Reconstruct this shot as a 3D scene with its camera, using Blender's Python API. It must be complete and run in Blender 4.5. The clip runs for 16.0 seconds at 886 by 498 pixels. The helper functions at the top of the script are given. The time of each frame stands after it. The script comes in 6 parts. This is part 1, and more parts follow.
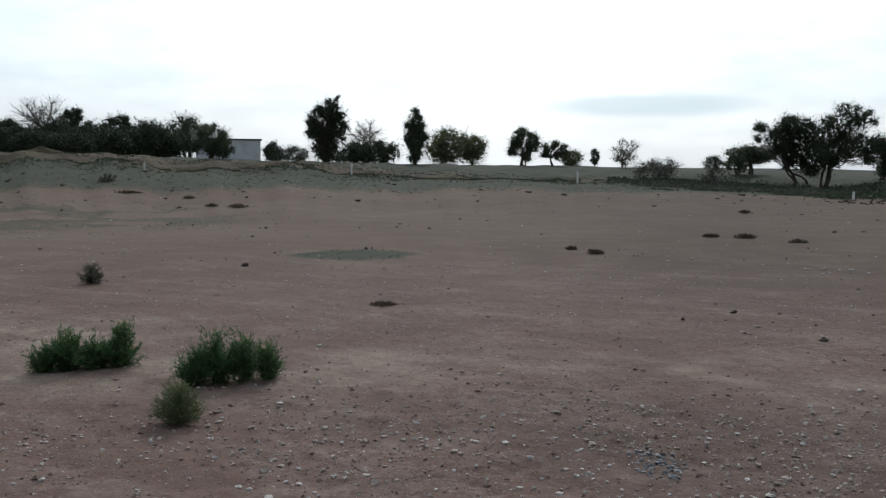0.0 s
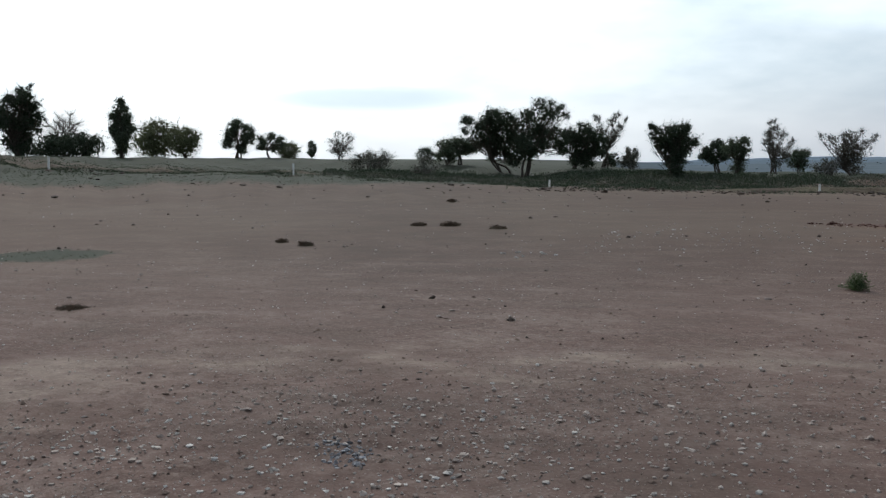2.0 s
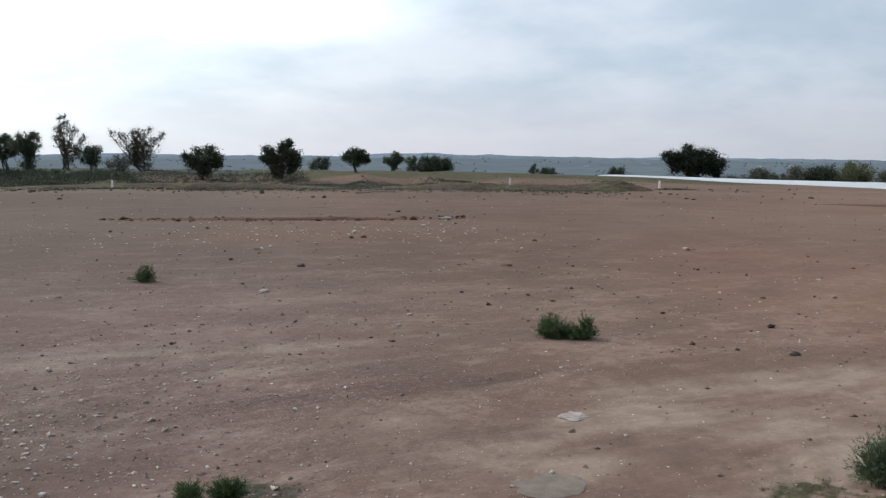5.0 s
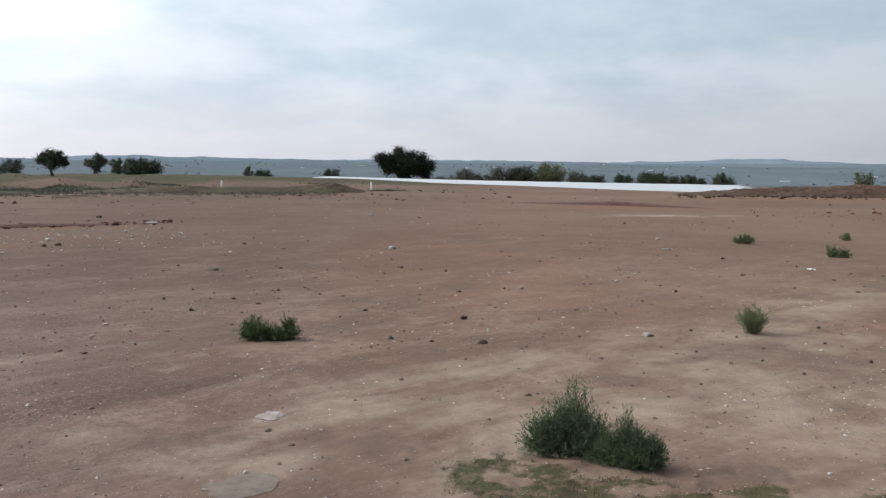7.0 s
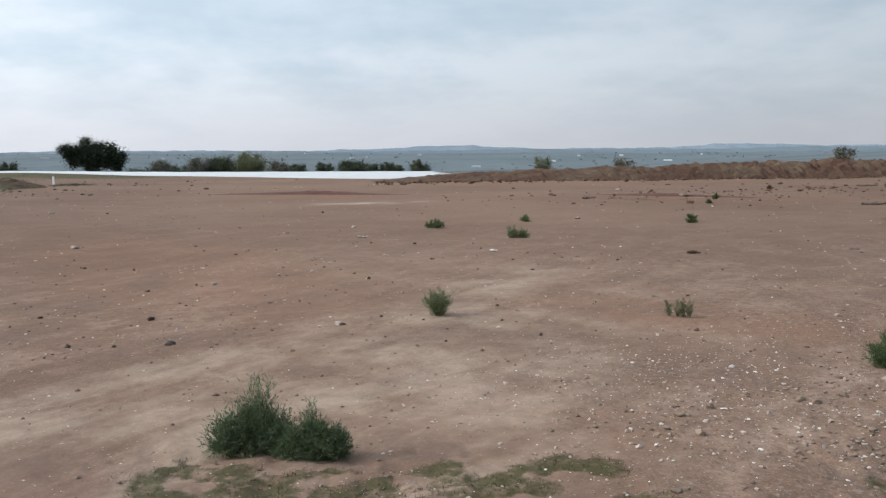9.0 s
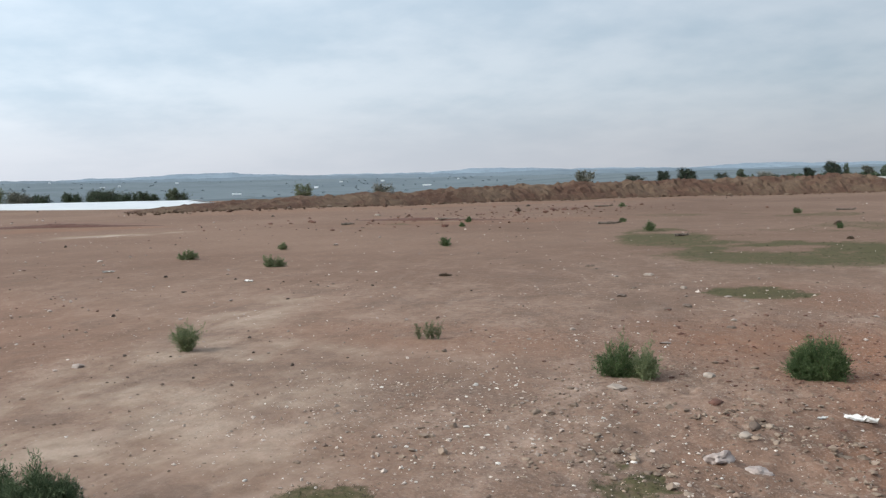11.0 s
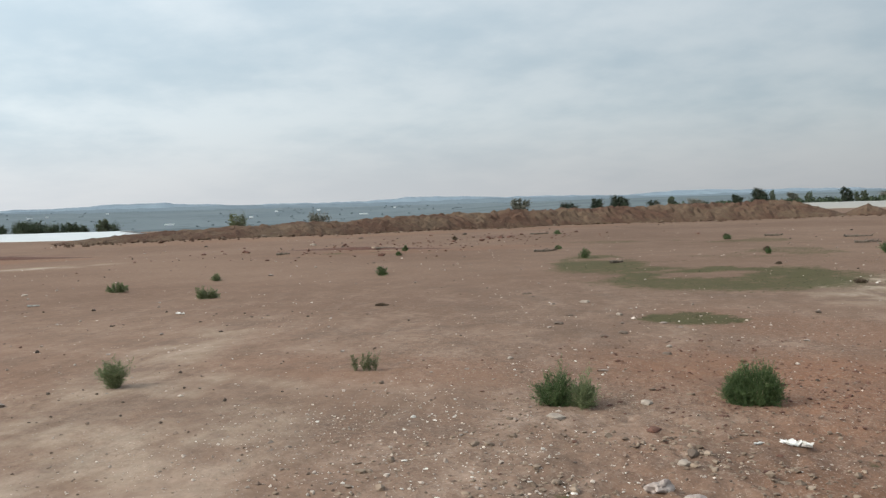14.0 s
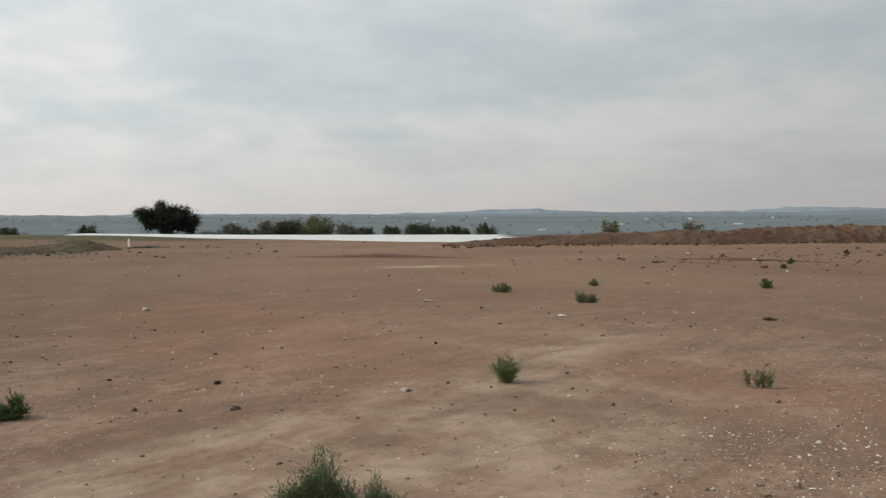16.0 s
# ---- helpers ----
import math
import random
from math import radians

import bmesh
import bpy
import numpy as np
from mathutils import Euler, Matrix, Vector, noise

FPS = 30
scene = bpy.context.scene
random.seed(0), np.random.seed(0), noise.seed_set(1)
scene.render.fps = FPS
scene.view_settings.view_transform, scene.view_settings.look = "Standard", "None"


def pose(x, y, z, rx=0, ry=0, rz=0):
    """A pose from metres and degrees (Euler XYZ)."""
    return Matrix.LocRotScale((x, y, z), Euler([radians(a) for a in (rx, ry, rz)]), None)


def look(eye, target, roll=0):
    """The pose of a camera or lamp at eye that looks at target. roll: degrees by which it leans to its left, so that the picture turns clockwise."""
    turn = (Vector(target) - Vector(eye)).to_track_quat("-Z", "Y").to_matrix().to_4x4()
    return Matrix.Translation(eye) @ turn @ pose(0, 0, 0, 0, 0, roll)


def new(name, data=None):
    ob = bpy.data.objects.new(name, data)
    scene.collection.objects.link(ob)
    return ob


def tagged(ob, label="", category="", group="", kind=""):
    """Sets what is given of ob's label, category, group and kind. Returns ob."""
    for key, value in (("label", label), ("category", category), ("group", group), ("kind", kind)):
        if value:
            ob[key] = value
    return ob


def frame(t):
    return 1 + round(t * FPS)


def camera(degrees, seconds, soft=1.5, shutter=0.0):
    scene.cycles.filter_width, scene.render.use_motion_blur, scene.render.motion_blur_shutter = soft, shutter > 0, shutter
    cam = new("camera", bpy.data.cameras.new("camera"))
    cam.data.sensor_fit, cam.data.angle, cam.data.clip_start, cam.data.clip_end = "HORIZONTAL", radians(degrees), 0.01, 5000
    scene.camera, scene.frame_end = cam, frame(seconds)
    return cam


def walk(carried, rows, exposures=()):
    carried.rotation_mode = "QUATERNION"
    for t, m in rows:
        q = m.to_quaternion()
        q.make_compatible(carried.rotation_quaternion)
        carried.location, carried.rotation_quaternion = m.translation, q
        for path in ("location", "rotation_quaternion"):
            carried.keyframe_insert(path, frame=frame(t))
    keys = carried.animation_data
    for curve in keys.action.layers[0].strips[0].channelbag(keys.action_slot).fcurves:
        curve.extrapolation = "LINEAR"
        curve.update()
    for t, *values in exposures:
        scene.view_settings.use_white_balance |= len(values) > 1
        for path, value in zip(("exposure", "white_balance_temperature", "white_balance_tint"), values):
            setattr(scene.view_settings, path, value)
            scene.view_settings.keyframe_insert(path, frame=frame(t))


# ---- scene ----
cam = camera(50.48, 16.0, 1.3)

PATH = [
    (0.0, look((-0.000, 0.000, 1.599), (-0.000, 9.961, 0.714), 0.38)),
    (0.5, look((0.120, 0.090, 1.586), (1.077, 10.010, 0.761), 0.11)),
    (1.0, look((0.139, 0.082, 1.570), (1.451, 9.946, 0.579), -0.74)),
    (1.5, look((0.182, 0.081, 1.589), (2.073, 9.855, 0.647), -0.22)),
    (2.0, look((0.240, 0.034, 1.592), (3.126, 9.561, 0.634), -0.06)),
    (2.5, look((0.297, 0.112, 1.580), (4.464, 9.145, 0.565), 0.70)),
    (3.0, look((0.357, 0.096, 1.585), (5.552, 8.593, 0.680), 0.68)),
    (3.5, look((0.367, 0.066, 1.575), (6.575, 7.861, 0.739), -0.08)),
    (4.0, look((0.332, -0.015, 1.593), (7.519, 6.893, 0.800), 1.19)),
    (4.5, look((0.323, -0.052, 1.588), (8.194, 6.052, 0.694), 0.85)),
    (5.0, look((0.320, -0.096, 1.593), (8.749, 5.196, 0.623), 0.45)),
    (5.2, look((0.334, -0.115, 1.597), (9.007, 4.767, 0.624), 0.46)),
    (7.3, look((0.279, -0.305, 1.599), (9.970, 1.991, 0.690), 0.34)),
    (7.5, look((0.284, -0.313, 1.617), (10.024, 1.771, 0.720), 0.32)),
    (8.0, look((0.222, -0.363, 1.625), (10.091, 0.969, 0.710), 0.27)),
    (8.5, look((0.283, -0.403, 1.623), (10.230, -0.089, 0.639), -0.09)),
    (9.0, look((0.321, -0.443, 1.627), (10.254, -0.937, 0.579), -0.45)),
    (9.5, look((0.338, -0.466, 1.626), (10.234, -1.537, 0.669), -1.18)),
    (10.0, look((0.312, -0.503, 1.642), (10.134, -2.137, 0.715), -0.86)),
    (10.2, look((0.255, -0.524, 1.662), (10.030, -2.429, 0.759), -0.85)),
    (12.3, look((0.318, -0.646, 1.615), (9.397, -4.701, 0.560), -1.39)),
    (12.5, look((0.321, -0.656, 1.612), (9.376, -4.724, 0.405), -1.50)),
    (13.0, look((0.326, -0.661, 1.614), (9.362, -4.761, 0.375), -1.87)),
    (13.5, look((0.328, -0.648, 1.640), (9.416, -4.726, 0.759), -1.60)),
    (14.0, look((0.354, -0.619, 1.653), (9.674, -4.208, 1.134), -1.51)),
    (14.5, look((0.406, -0.546, 1.654), (10.136, -2.822, 1.275), -1.13)),
    (15.0, look((0.396, -0.485, 1.647), (10.326, -1.608, 1.280), -1.02)),
    (15.5, look((0.459, -0.437, 1.636), (10.451, -0.695, 1.351), -1.00)),
    (16.0, look((0.470, -0.425, 1.633), (10.461, -0.226, 1.259), -0.43)),
]
EXPOSURES = [
    (0.0, -1.06, 6350, 12),
    (1.0, -1.04, 6330, 12),
    (1.5, -0.88, 6310, 12),
    (2.0, -0.92, 6300, 12),
    (3.5, -0.62, 6380, 12.5),
    (4.0, -0.62, 6410, 12.7),
    (5.0, -0.48, 6480, 13),
    (7.5, -0.30, 6640, 13),
    (9.0, -0.17, 6640, 12),
    (12.5, 0.06, 6550, 11),
    (13.0, 0.11, 6550, 11),
    (13.5, 0.16, 6420, 10),
    (14.0, -0.08, 6900, 9),
    (14.5, -0.27, 7480, 11.5),
    (16.0, -0.46, 7640, 12.5),
]
walk(cam, PATH, EXPOSURES)

# ---- sky and sun: thin bright overcast, sun veiled in the north ----
SUN_BEARING, SUN_HEIGHT = 2.0, 33.0
sun_way = Vector((math.sin(radians(SUN_BEARING)) * math.cos(radians(SUN_HEIGHT)),
                  math.cos(radians(SUN_BEARING)) * math.cos(radians(SUN_HEIGHT)), math.sin(radians(SUN_HEIGHT))))
sun = new("sun", bpy.data.lights.new("sun", "SUN"))
sun.data.energy, sun.data.angle, sun.data.color = 2.3, radians(8), (1.0, 0.95, 0.87)
sun.matrix_world = look(sun_way * 50, (0, 0, 0))


class Nodes:
    """Short hand for building a node tree."""

    def __init__(self, tree):
        self.tree = tree
        tree.nodes.clear()

    def add(self, kind, **sockets):
        n = self.tree.nodes.new(kind)
        for key, value in sockets.items():
            self.put(n, key.replace("_", " "), value)
        return n

    def put(self, n, key, value):
        s = n.inputs[int(key[1:])] if key[0] == "i" and key[1:].isdigit() else n.inputs[key]
        if isinstance(value, bpy.types.NodeSocket):
            self.tree.links.new(value, s)
        elif isinstance(value, bpy.types.Node):
            self.tree.links.new(value.outputs[0], s)
        else:
            s.default_value = value

    def math(self, op, a, b=0.0, c=0.0, clamp=False):
        n = self.add("ShaderNodeMath", i0=a, i1=b, i2=c)
        n.operation, n.use_clamp = op, clamp
        return n.outputs[0]

    def vector(self, op, a, b=(0, 0, 0), scale=1.0):
        n = self.add("ShaderNodeVectorMath")
        n.operation = op
        self.put(n, "i0", a)
        self.put(n, "i3", scale) if op == "SCALE" else self.put(n, "i1", b)
        return n.outputs["Value" if op == "DOT_PRODUCT" else "Vector"]

    def mix(self, k, a, b, blend="MIX"):
        n = self.add("ShaderNodeMix")
        n.data_type, n.blend_type = "RGBA", blend
        self.put(n, "i0", k), self.put(n, "i6", a), self.put(n, "i7", b)
        return n.outputs[2]

    def noise(self, vec, scale, detail=4.0, rough=0.55):
        n = self.add("ShaderNodeTexNoise", Scale=scale, Detail=detail, Roughness=rough)
        self.put(n, "Vector", vec)
        return n.outputs[0]

    def ramp(self, v, a, b, lo=0.0, hi=1.0):
        n = self.add("ShaderNodeMapRange", i0=v, i1=a, i2=b, i3=lo, i4=hi)
        n.interpolation_type = "SMOOTHSTEP"
        return n.outputs[0]


world = bpy.data.worlds.new("overcast_sky")
scene.world = world
world.use_nodes = True
w = Nodes(world.node_tree)
way = w.add("ShaderNodeTexCoord").outputs["Generated"]
xyz = w.add("ShaderNodeSeparateXYZ", Vector=way)
up = w.math("MAXIMUM", xyz.outputs[2], 0.0)
clear = w.add("ShaderNodeTexSky")
clear.sky_type, clear.sun_disc, clear.dust_density = "NISHITA", False, 3.0
clear.sun_elevation, clear.sun_rotation = radians(SUN_HEIGHT), radians(SUN_BEARING)
# cloud deck seen in perspective: streaks draw together towards the horizon
deep = w.math("ADD", up, 0.24)
deck = w.add("ShaderNodeCombineXYZ", X=w.math("DIVIDE", xyz.outputs[0], deep), Y=w.math("DIVIDE", xyz.outputs[1], deep))
broad = w.noise(deck, 0.95, 4.0, 0.5)
fine = w.noise(deck, 2.8, 5.0, 0.55)
puffs = w.noise(deck, 7.0, 4.0, 0.55)
cover = w.math("ADD", w.math("ADD", w.math("MULTIPLY", broad, 0.56), w.math("MULTIPLY", fine, 0.33)), w.math("MULTIPLY", puffs, 0.11))
tone = w.ramp(cover, 0.38, 0.62)
cloud = w.mix(tone, (0.470, 0.560, 0.645, 1), (0.650, 0.705, 0.765, 1))
low = w.ramp(up, 0.0, 0.10, 0.75, 0.0)
cloud = w.mix(low, cloud, (0.628, 0.624, 0.662, 1))
# the veiled sun brightens the deck around it; away from it the deck is bluer
facing = w.vector("DOT_PRODUCT", way, tuple(sun_way))
cloud = w.mix(w.ramp(facing, 0.80, 0.25), cloud, (0.945, 0.997, 1.03, 1), "MULTIPLY")
cloud = w.mix(w.ramp(facing, 0.45, 0.85), cloud, (0.93, 1.02, 1.01, 1), "MULTIPLY")
shade = w.add("ShaderNodeMapRange", i0=facing, i1=-0.7, i2=0.8, i3=0.65, i4=1.70).outputs[0]
gleam = w.math("MAXIMUM", facing, 0.0)
halo = w.math("ADD", w.math("MULTIPLY", w.math("POWER", gleam, 6.0), 2.3), w.math("MULTIPLY", w.math("POWER", gleam, 30.0), 5.0))
halo = w.math("MULTIPLY", halo, w.ramp(cover, 0.3, 0.7, 0.75, 1.15))
bright = w.vector("ADD", w.vector("SCALE", cloud, scale=shade), w.vector("SCALE", (0.94, 1.0, 1.0), scale=halo))
total = w.vector("ADD", bright, w.vector("SCALE", clear.outputs[0], scale=0.02))
# one thicker, flat bar of cloud low in the north
side = w.math("DIVIDE", w.math("SUBTRACT", w.math("ARCTAN2", xyz.outputs[0], xyz.outputs[1]), radians(12.0)), radians(6.6))
rise = w.math("DIVIDE", w.math("SUBTRACT", w.math("ADD", up, w.math("MULTIPLY", w.math("SUBTRACT", fine, 0.5), 0.012)), 0.063), 0.014)
bar = w.ramp(w.math("ADD", w.math("MULTIPLY", side, side), w.math("MULTIPLY", rise, rise)), 1.25, 0.15, 0.0, 0.72)
total = w.mix(bar, total, (1.34, 1.62, 1.70, 1))
side = w.math("DIVIDE", w.math("SUBTRACT", w.math("ARCTAN2", xyz.outputs[0], xyz.outputs[1]), radians(46.0)), radians(13.0))
rise = w.math("DIVIDE", w.math("SUBTRACT", w.math("ADD", up, w.math("MULTIPLY", w.math("SUBTRACT", broad, 0.5), 0.05)), 0.165), 0.050)
bank = w.ramp(w.math("ADD", w.math("MULTIPLY", side, side), w.math("MULTIPLY", rise, rise)), 1.3, 0.1, 1.0, 1.3)
total = w.vector("SCALE", total, scale=bank)
# the deck is thinner and brighter overhead
total = w.vector("SCALE", total, scale=w.ramp(up, 0.10, 0.36, 1.0, 1.10))
back = w.add("ShaderNodeBackground", Color=total, Strength=1.0)
w.add("ShaderNodeOutputWorld", Surface=back)


# ---- materials ----
def material(name):
    m = bpy.data.materials.new(name)
    m.use_nodes = True
    n = Nodes(m.node_tree)
    spot = n.add("ShaderNodeTexCoord").outputs["Object"]
    return m, n, spot


def finish(n, color, rough=0.9, bump=None, strength=0.4, distance=0.01, spec=0.2, through_light=0.0):
    b = n.add("ShaderNodeBsdfPrincipled", Base_Color=color, Roughness=rough)
    n.put(b, "Specular IOR Level", spec)
    if bump is not None:
        n.put(b, "Normal", n.add("ShaderNodeBump", Height=bump, Strength=strength, Distance=distance))
    if through_light:
        t = n.add("ShaderNodeBsdfTranslucent", Color=color)
        b = n.add("ShaderNodeMixShader", i0=through_light, i1=b.outputs[0], i2=t.outputs[0])
    n.add("ShaderNodeOutputMaterial", Surface=b.outputs[0])


def soil_material():
    m, n, p = material("bare_soil")
    a = n.noise(p, 0.12, 5.0)
    b = n.noise(p, 0.9, 5.0, 0.6)
    c = n.noise(p, 7.0, 5.0, 0.65)
    d = n.noise(p, 55.0, 3.0, 0.6)
    warm = n.add("ShaderNodeAttribute")
    warm.attribute_name = "warm"
    warm = n.math("ADD", warm.outputs["Fac"], n.math("MULTIPLY", n.math("SUBTRACT", b, 0.5), 0.5), clamp=True)
    col = n.mix(n.ramp(a, 0.35, 0.65), (0.132, 0.081, 0.066, 1), (0.166, 0.109, 0.089, 1))
    col = n.mix(warm, col, n.mix(n.ramp(a, 0.35, 0.65), (0.155, 0.094, 0.067, 1), (0.187, 0.118, 0.086, 1)))
    # wheel tracks run across the plain: pale dust drawn out along them
    warp = n.vector("ADD", p, n.vector("SCALE", n.add("ShaderNodeTexNoise", Vector=p, Scale=0.10).outputs[1], scale=2.2))
    def drawn_out(bearing, along, across):
        """Coordinates stretched along a bearing, in metres."""
        b_x, b_y = math.sin(radians(bearing)), math.cos(radians(bearing))
        return n.add("ShaderNodeCombineXYZ", X=n.math("DIVIDE", n.vector("DOT_PRODUCT", warp, (b_x, b_y, 0)), along),
                     Y=n.math("DIVIDE", n.vector("DOT_PRODUCT", warp, (-b_y, b_x, 0)), across))

    tracks = n.add("ShaderNodeAttribute")
    tracks.attribute_name = "tracks"
    tracks = tracks.outputs["Fac"]
    turned = drawn_out(124, 5.0, 0.75)
    finer = drawn_out(118, 1.8, 0.42)
    streak = n.math("ADD", n.math("MULTIPLY", n.noise(turned, 1.0, 5.0, 0.62), 0.6), n.math("MULTIPLY", n.noise(finer, 1.0, 5.0, 0.65), 0.4))
    fleck = n.ramp(n.noise(p, 5.0, 7.0, 0.72), 0.40, 0.60, 0.15, 1.1)
    col = n.mix(n.math("MULTIPLY", n.math("MULTIPLY", n.math("MULTIPLY", n.ramp(streak, 0.50, 0.62), fleck), 0.40), tracks), col, n.mix(warm, (0.280, 0.208, 0.174, 1), (0.318, 0.227, 0.180, 1)))
    col = n.mix(n.math("MULTIPLY", n.math("MULTIPLY", n.ramp(streak, 0.48, 0.38), 0.34), tracks), col, (0.115, 0.080, 0.064, 1))
    col = n.mix(n.math("MULTIPLY", n.math("MULTIPLY", n.ramp(b, 0.49, 0.62), fleck), n.math("MULTIPLY", tracks, 0.52)), col, n.mix(warm, (0.240, 0.176, 0.147, 1), (0.281, 0.196, 0.152, 1)))
    col = n.mix(n.math("MULTIPLY", n.math("MULTIPLY", n.ramp(b, 0.46, 0.33), 0.5), tracks), col, (0.118, 0.082, 0.064, 1))
    blot = n.noise(drawn_out(121, 1.5, 0.55), 1.0, 6.0, 0.68)
    col = n.mix(n.math("MULTIPLY", n.math("MULTIPLY", n.ramp(blot, 0.51, 0.65), 0.42), tracks), col, n.mix(warm, (0.098, 0.068, 0.056, 1), (0.115, 0.074, 0.052, 1)))
    col = n.mix(n.math("MULTIPLY", n.math("MULTIPLY", n.ramp(blot, 0.46, 0.34), 0.36), tracks), col, n.mix(warm, (0.262, 0.196, 0.166, 1), (0.305, 0.217, 0.173, 1)))
    # soft mottling a hand or two across
    col = n.mix(n.ramp(c, 0.40, 0.62, 0.0, 0.22), col, n.vector("SCALE", col, scale=0.55))
    red = n.add("ShaderNodeAttribute")
    red.attribute_name = "red"
    col = n.mix(n.math("MULTIPLY", red.outputs["Fac"], n.ramp(b, 0.3, 0.6, 0.45, 0.95)), col, (0.182, 0.092, 0.058, 1))
    pale = n.add("ShaderNodeAttribute")
    pale.attribute_name = "pale"
    col = n.mix(n.math("MULTIPLY", pale.outputs["Fac"], n.math("MULTIPLY", n.ramp(b, 0.36, 0.62, 0.1, 1.0), n.ramp(blot, 0.62, 0.42, 0.25, 1.0))), col, (0.33, 0.265, 0.208, 1))
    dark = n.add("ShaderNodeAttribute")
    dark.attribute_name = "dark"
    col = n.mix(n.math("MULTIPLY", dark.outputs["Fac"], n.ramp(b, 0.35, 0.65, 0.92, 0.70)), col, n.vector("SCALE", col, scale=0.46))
    # towards the edges of the plain the soil is finer and yellower
    col = n.mix(n.math("MULTIPLY", n.math("SUBTRACT", 1.0, tracks), n.math("SUBTRACT", 1.0, warm)), col, (0.92, 0.97, 0.86, 1), "MULTIPLY")
    grit = n.add("ShaderNodeAttribute")
    grit.attribute_name = "grit"
    grit = n.math("MULTIPLY", grit.outputs["Fac"], n.ramp(n.noise(p, 0.4, 4.0, 0.6), 0.35, 0.62, 0.45, 1.15))
    # fine grit and small crumbs
    col = n.mix(n.math("MULTIPLY", n.ramp(c, 0.48, 0.68, 0.0, 0.32), grit), col, (0.090, 0.061, 0.047, 1))
    e = n.noise(p, 19.0, 4.0, 0.65)
    col = n.mix(n.math("MULTIPLY", n.ramp(e, 0.52, 0.66, 0.0, 0.45), grit), col, (0.080, 0.054, 0.042, 1))
    col = n.mix(n.math("MULTIPLY", n.ramp(e, 0.45, 0.33, 0.0, 0.40), grit), col, (0.270, 0.215, 0.178, 1))
    col = n.mix(n.math("MULTIPLY", n.ramp(d, 0.55, 0.70, 0.0, 0.45), grit), col, (0.30, 0.26, 0.23, 1))
    col = n.mix(n.math("MULTIPLY", n.ramp(d, 0.45, 0.30, 0.0, 0.45), grit), col, (0.062, 0.043, 0.034, 1))
    # embedded chips of stone
    chips = n.add("ShaderNodeTexVoronoi", Vector=p, Scale=34.0)
    chip = n.math("MULTIPLY", n.ramp(chips.outputs["Distance"], 0.30, 0.20), n.ramp(n.add("ShaderNodeSeparateXYZ", Vector=chips.outputs["Color"]).outputs[0], 0.87, 0.89))
    chip = n.math("MULTIPLY", chip, n.ramp(b, 0.36, 0.52))
    col = n.mix(n.math("MULTIPLY", chip, 0.45), col, (0.33, 0.29, 0.26, 1))
    grass = n.add("ShaderNodeAttribute")
    grass.attribute_name = "grass"
    g = n.noise(p, 0.5, 6.0, 0.7)
    g2 = n.noise(p, 4.0, 4.0, 0.7)
    green = n.mix(g2, n.mix(warm, (0.018, 0.026, 0.016, 1), (0.034, 0.033, 0.013, 1)), n.mix(warm, (0.040, 0.048, 0.030, 1), (0.072, 0.064, 0.029, 1)))
    g3 = n.noise(p, 17.0, 3.0, 0.7)
    tufts = n.math("ADD", n.math("ADD", n.math("MULTIPLY", g, 0.3), n.math("MULTIPLY", g2, 0.45)), n.math("MULTIPLY", g3, 0.4))
    cover_k = n.ramp(n.math("ADD", n.math("MULTIPLY", tufts, 1.3), n.math("MULTIPLY", grass.outputs["Fac"], 0.7)), 1.05, 1.36, 0.0, 0.92)
    col = n.mix(cover_k, col, green)
    h = n.math("ADD", n.math("ADD", n.math("MULTIPLY", c, 1.0), n.math("MULTIPLY", d, 0.08)), n.math("ADD", n.math("MULTIPLY", chip, 0.15), n.math("MULTIPLY", e, 0.3)))
    finish(n, col, 0.95, n.math("MULTIPLY", h, n.math("MULTIPLY", n.math("ADD", n.math("MULTIPLY", grit, 0.85), 0.10), tracks)), 1.0, 0.03, 0.1)
    return m


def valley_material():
    """The wide far valley: haze painted in as pale blue-green, fields and woods as soft patches."""
    m, n, p = material("haze_tinted_valley")
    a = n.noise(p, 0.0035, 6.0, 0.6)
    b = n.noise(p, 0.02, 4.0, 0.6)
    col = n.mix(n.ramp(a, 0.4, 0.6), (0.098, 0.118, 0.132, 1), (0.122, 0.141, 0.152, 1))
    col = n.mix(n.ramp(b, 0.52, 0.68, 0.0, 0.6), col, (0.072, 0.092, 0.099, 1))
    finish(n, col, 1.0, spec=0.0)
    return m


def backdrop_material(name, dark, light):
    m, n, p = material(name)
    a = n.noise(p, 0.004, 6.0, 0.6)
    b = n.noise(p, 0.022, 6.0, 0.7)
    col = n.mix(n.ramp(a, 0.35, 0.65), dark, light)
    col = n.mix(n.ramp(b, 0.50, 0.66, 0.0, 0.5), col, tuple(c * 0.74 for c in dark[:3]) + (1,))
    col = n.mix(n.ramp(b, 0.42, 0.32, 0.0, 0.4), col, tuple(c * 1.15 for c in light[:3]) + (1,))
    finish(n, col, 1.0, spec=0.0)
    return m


def leaf_material(name, dark, light, through_light=0.25):
    m, n, p = material(name)
    rnd = n.add("ShaderNodeNewGeometry").outputs["Random Per Island"]
    a = n.noise(p, 1.3, 3.0)
    k = n.math("ADD", n.math("MULTIPLY", rnd, 0.65), n.math("MULTIPLY", n.ramp(a, 0.35, 0.65), 0.35))
    finish(n, n.mix(k, dark, light), 0.65, spec=0.25, through_light=through_light)
    return m


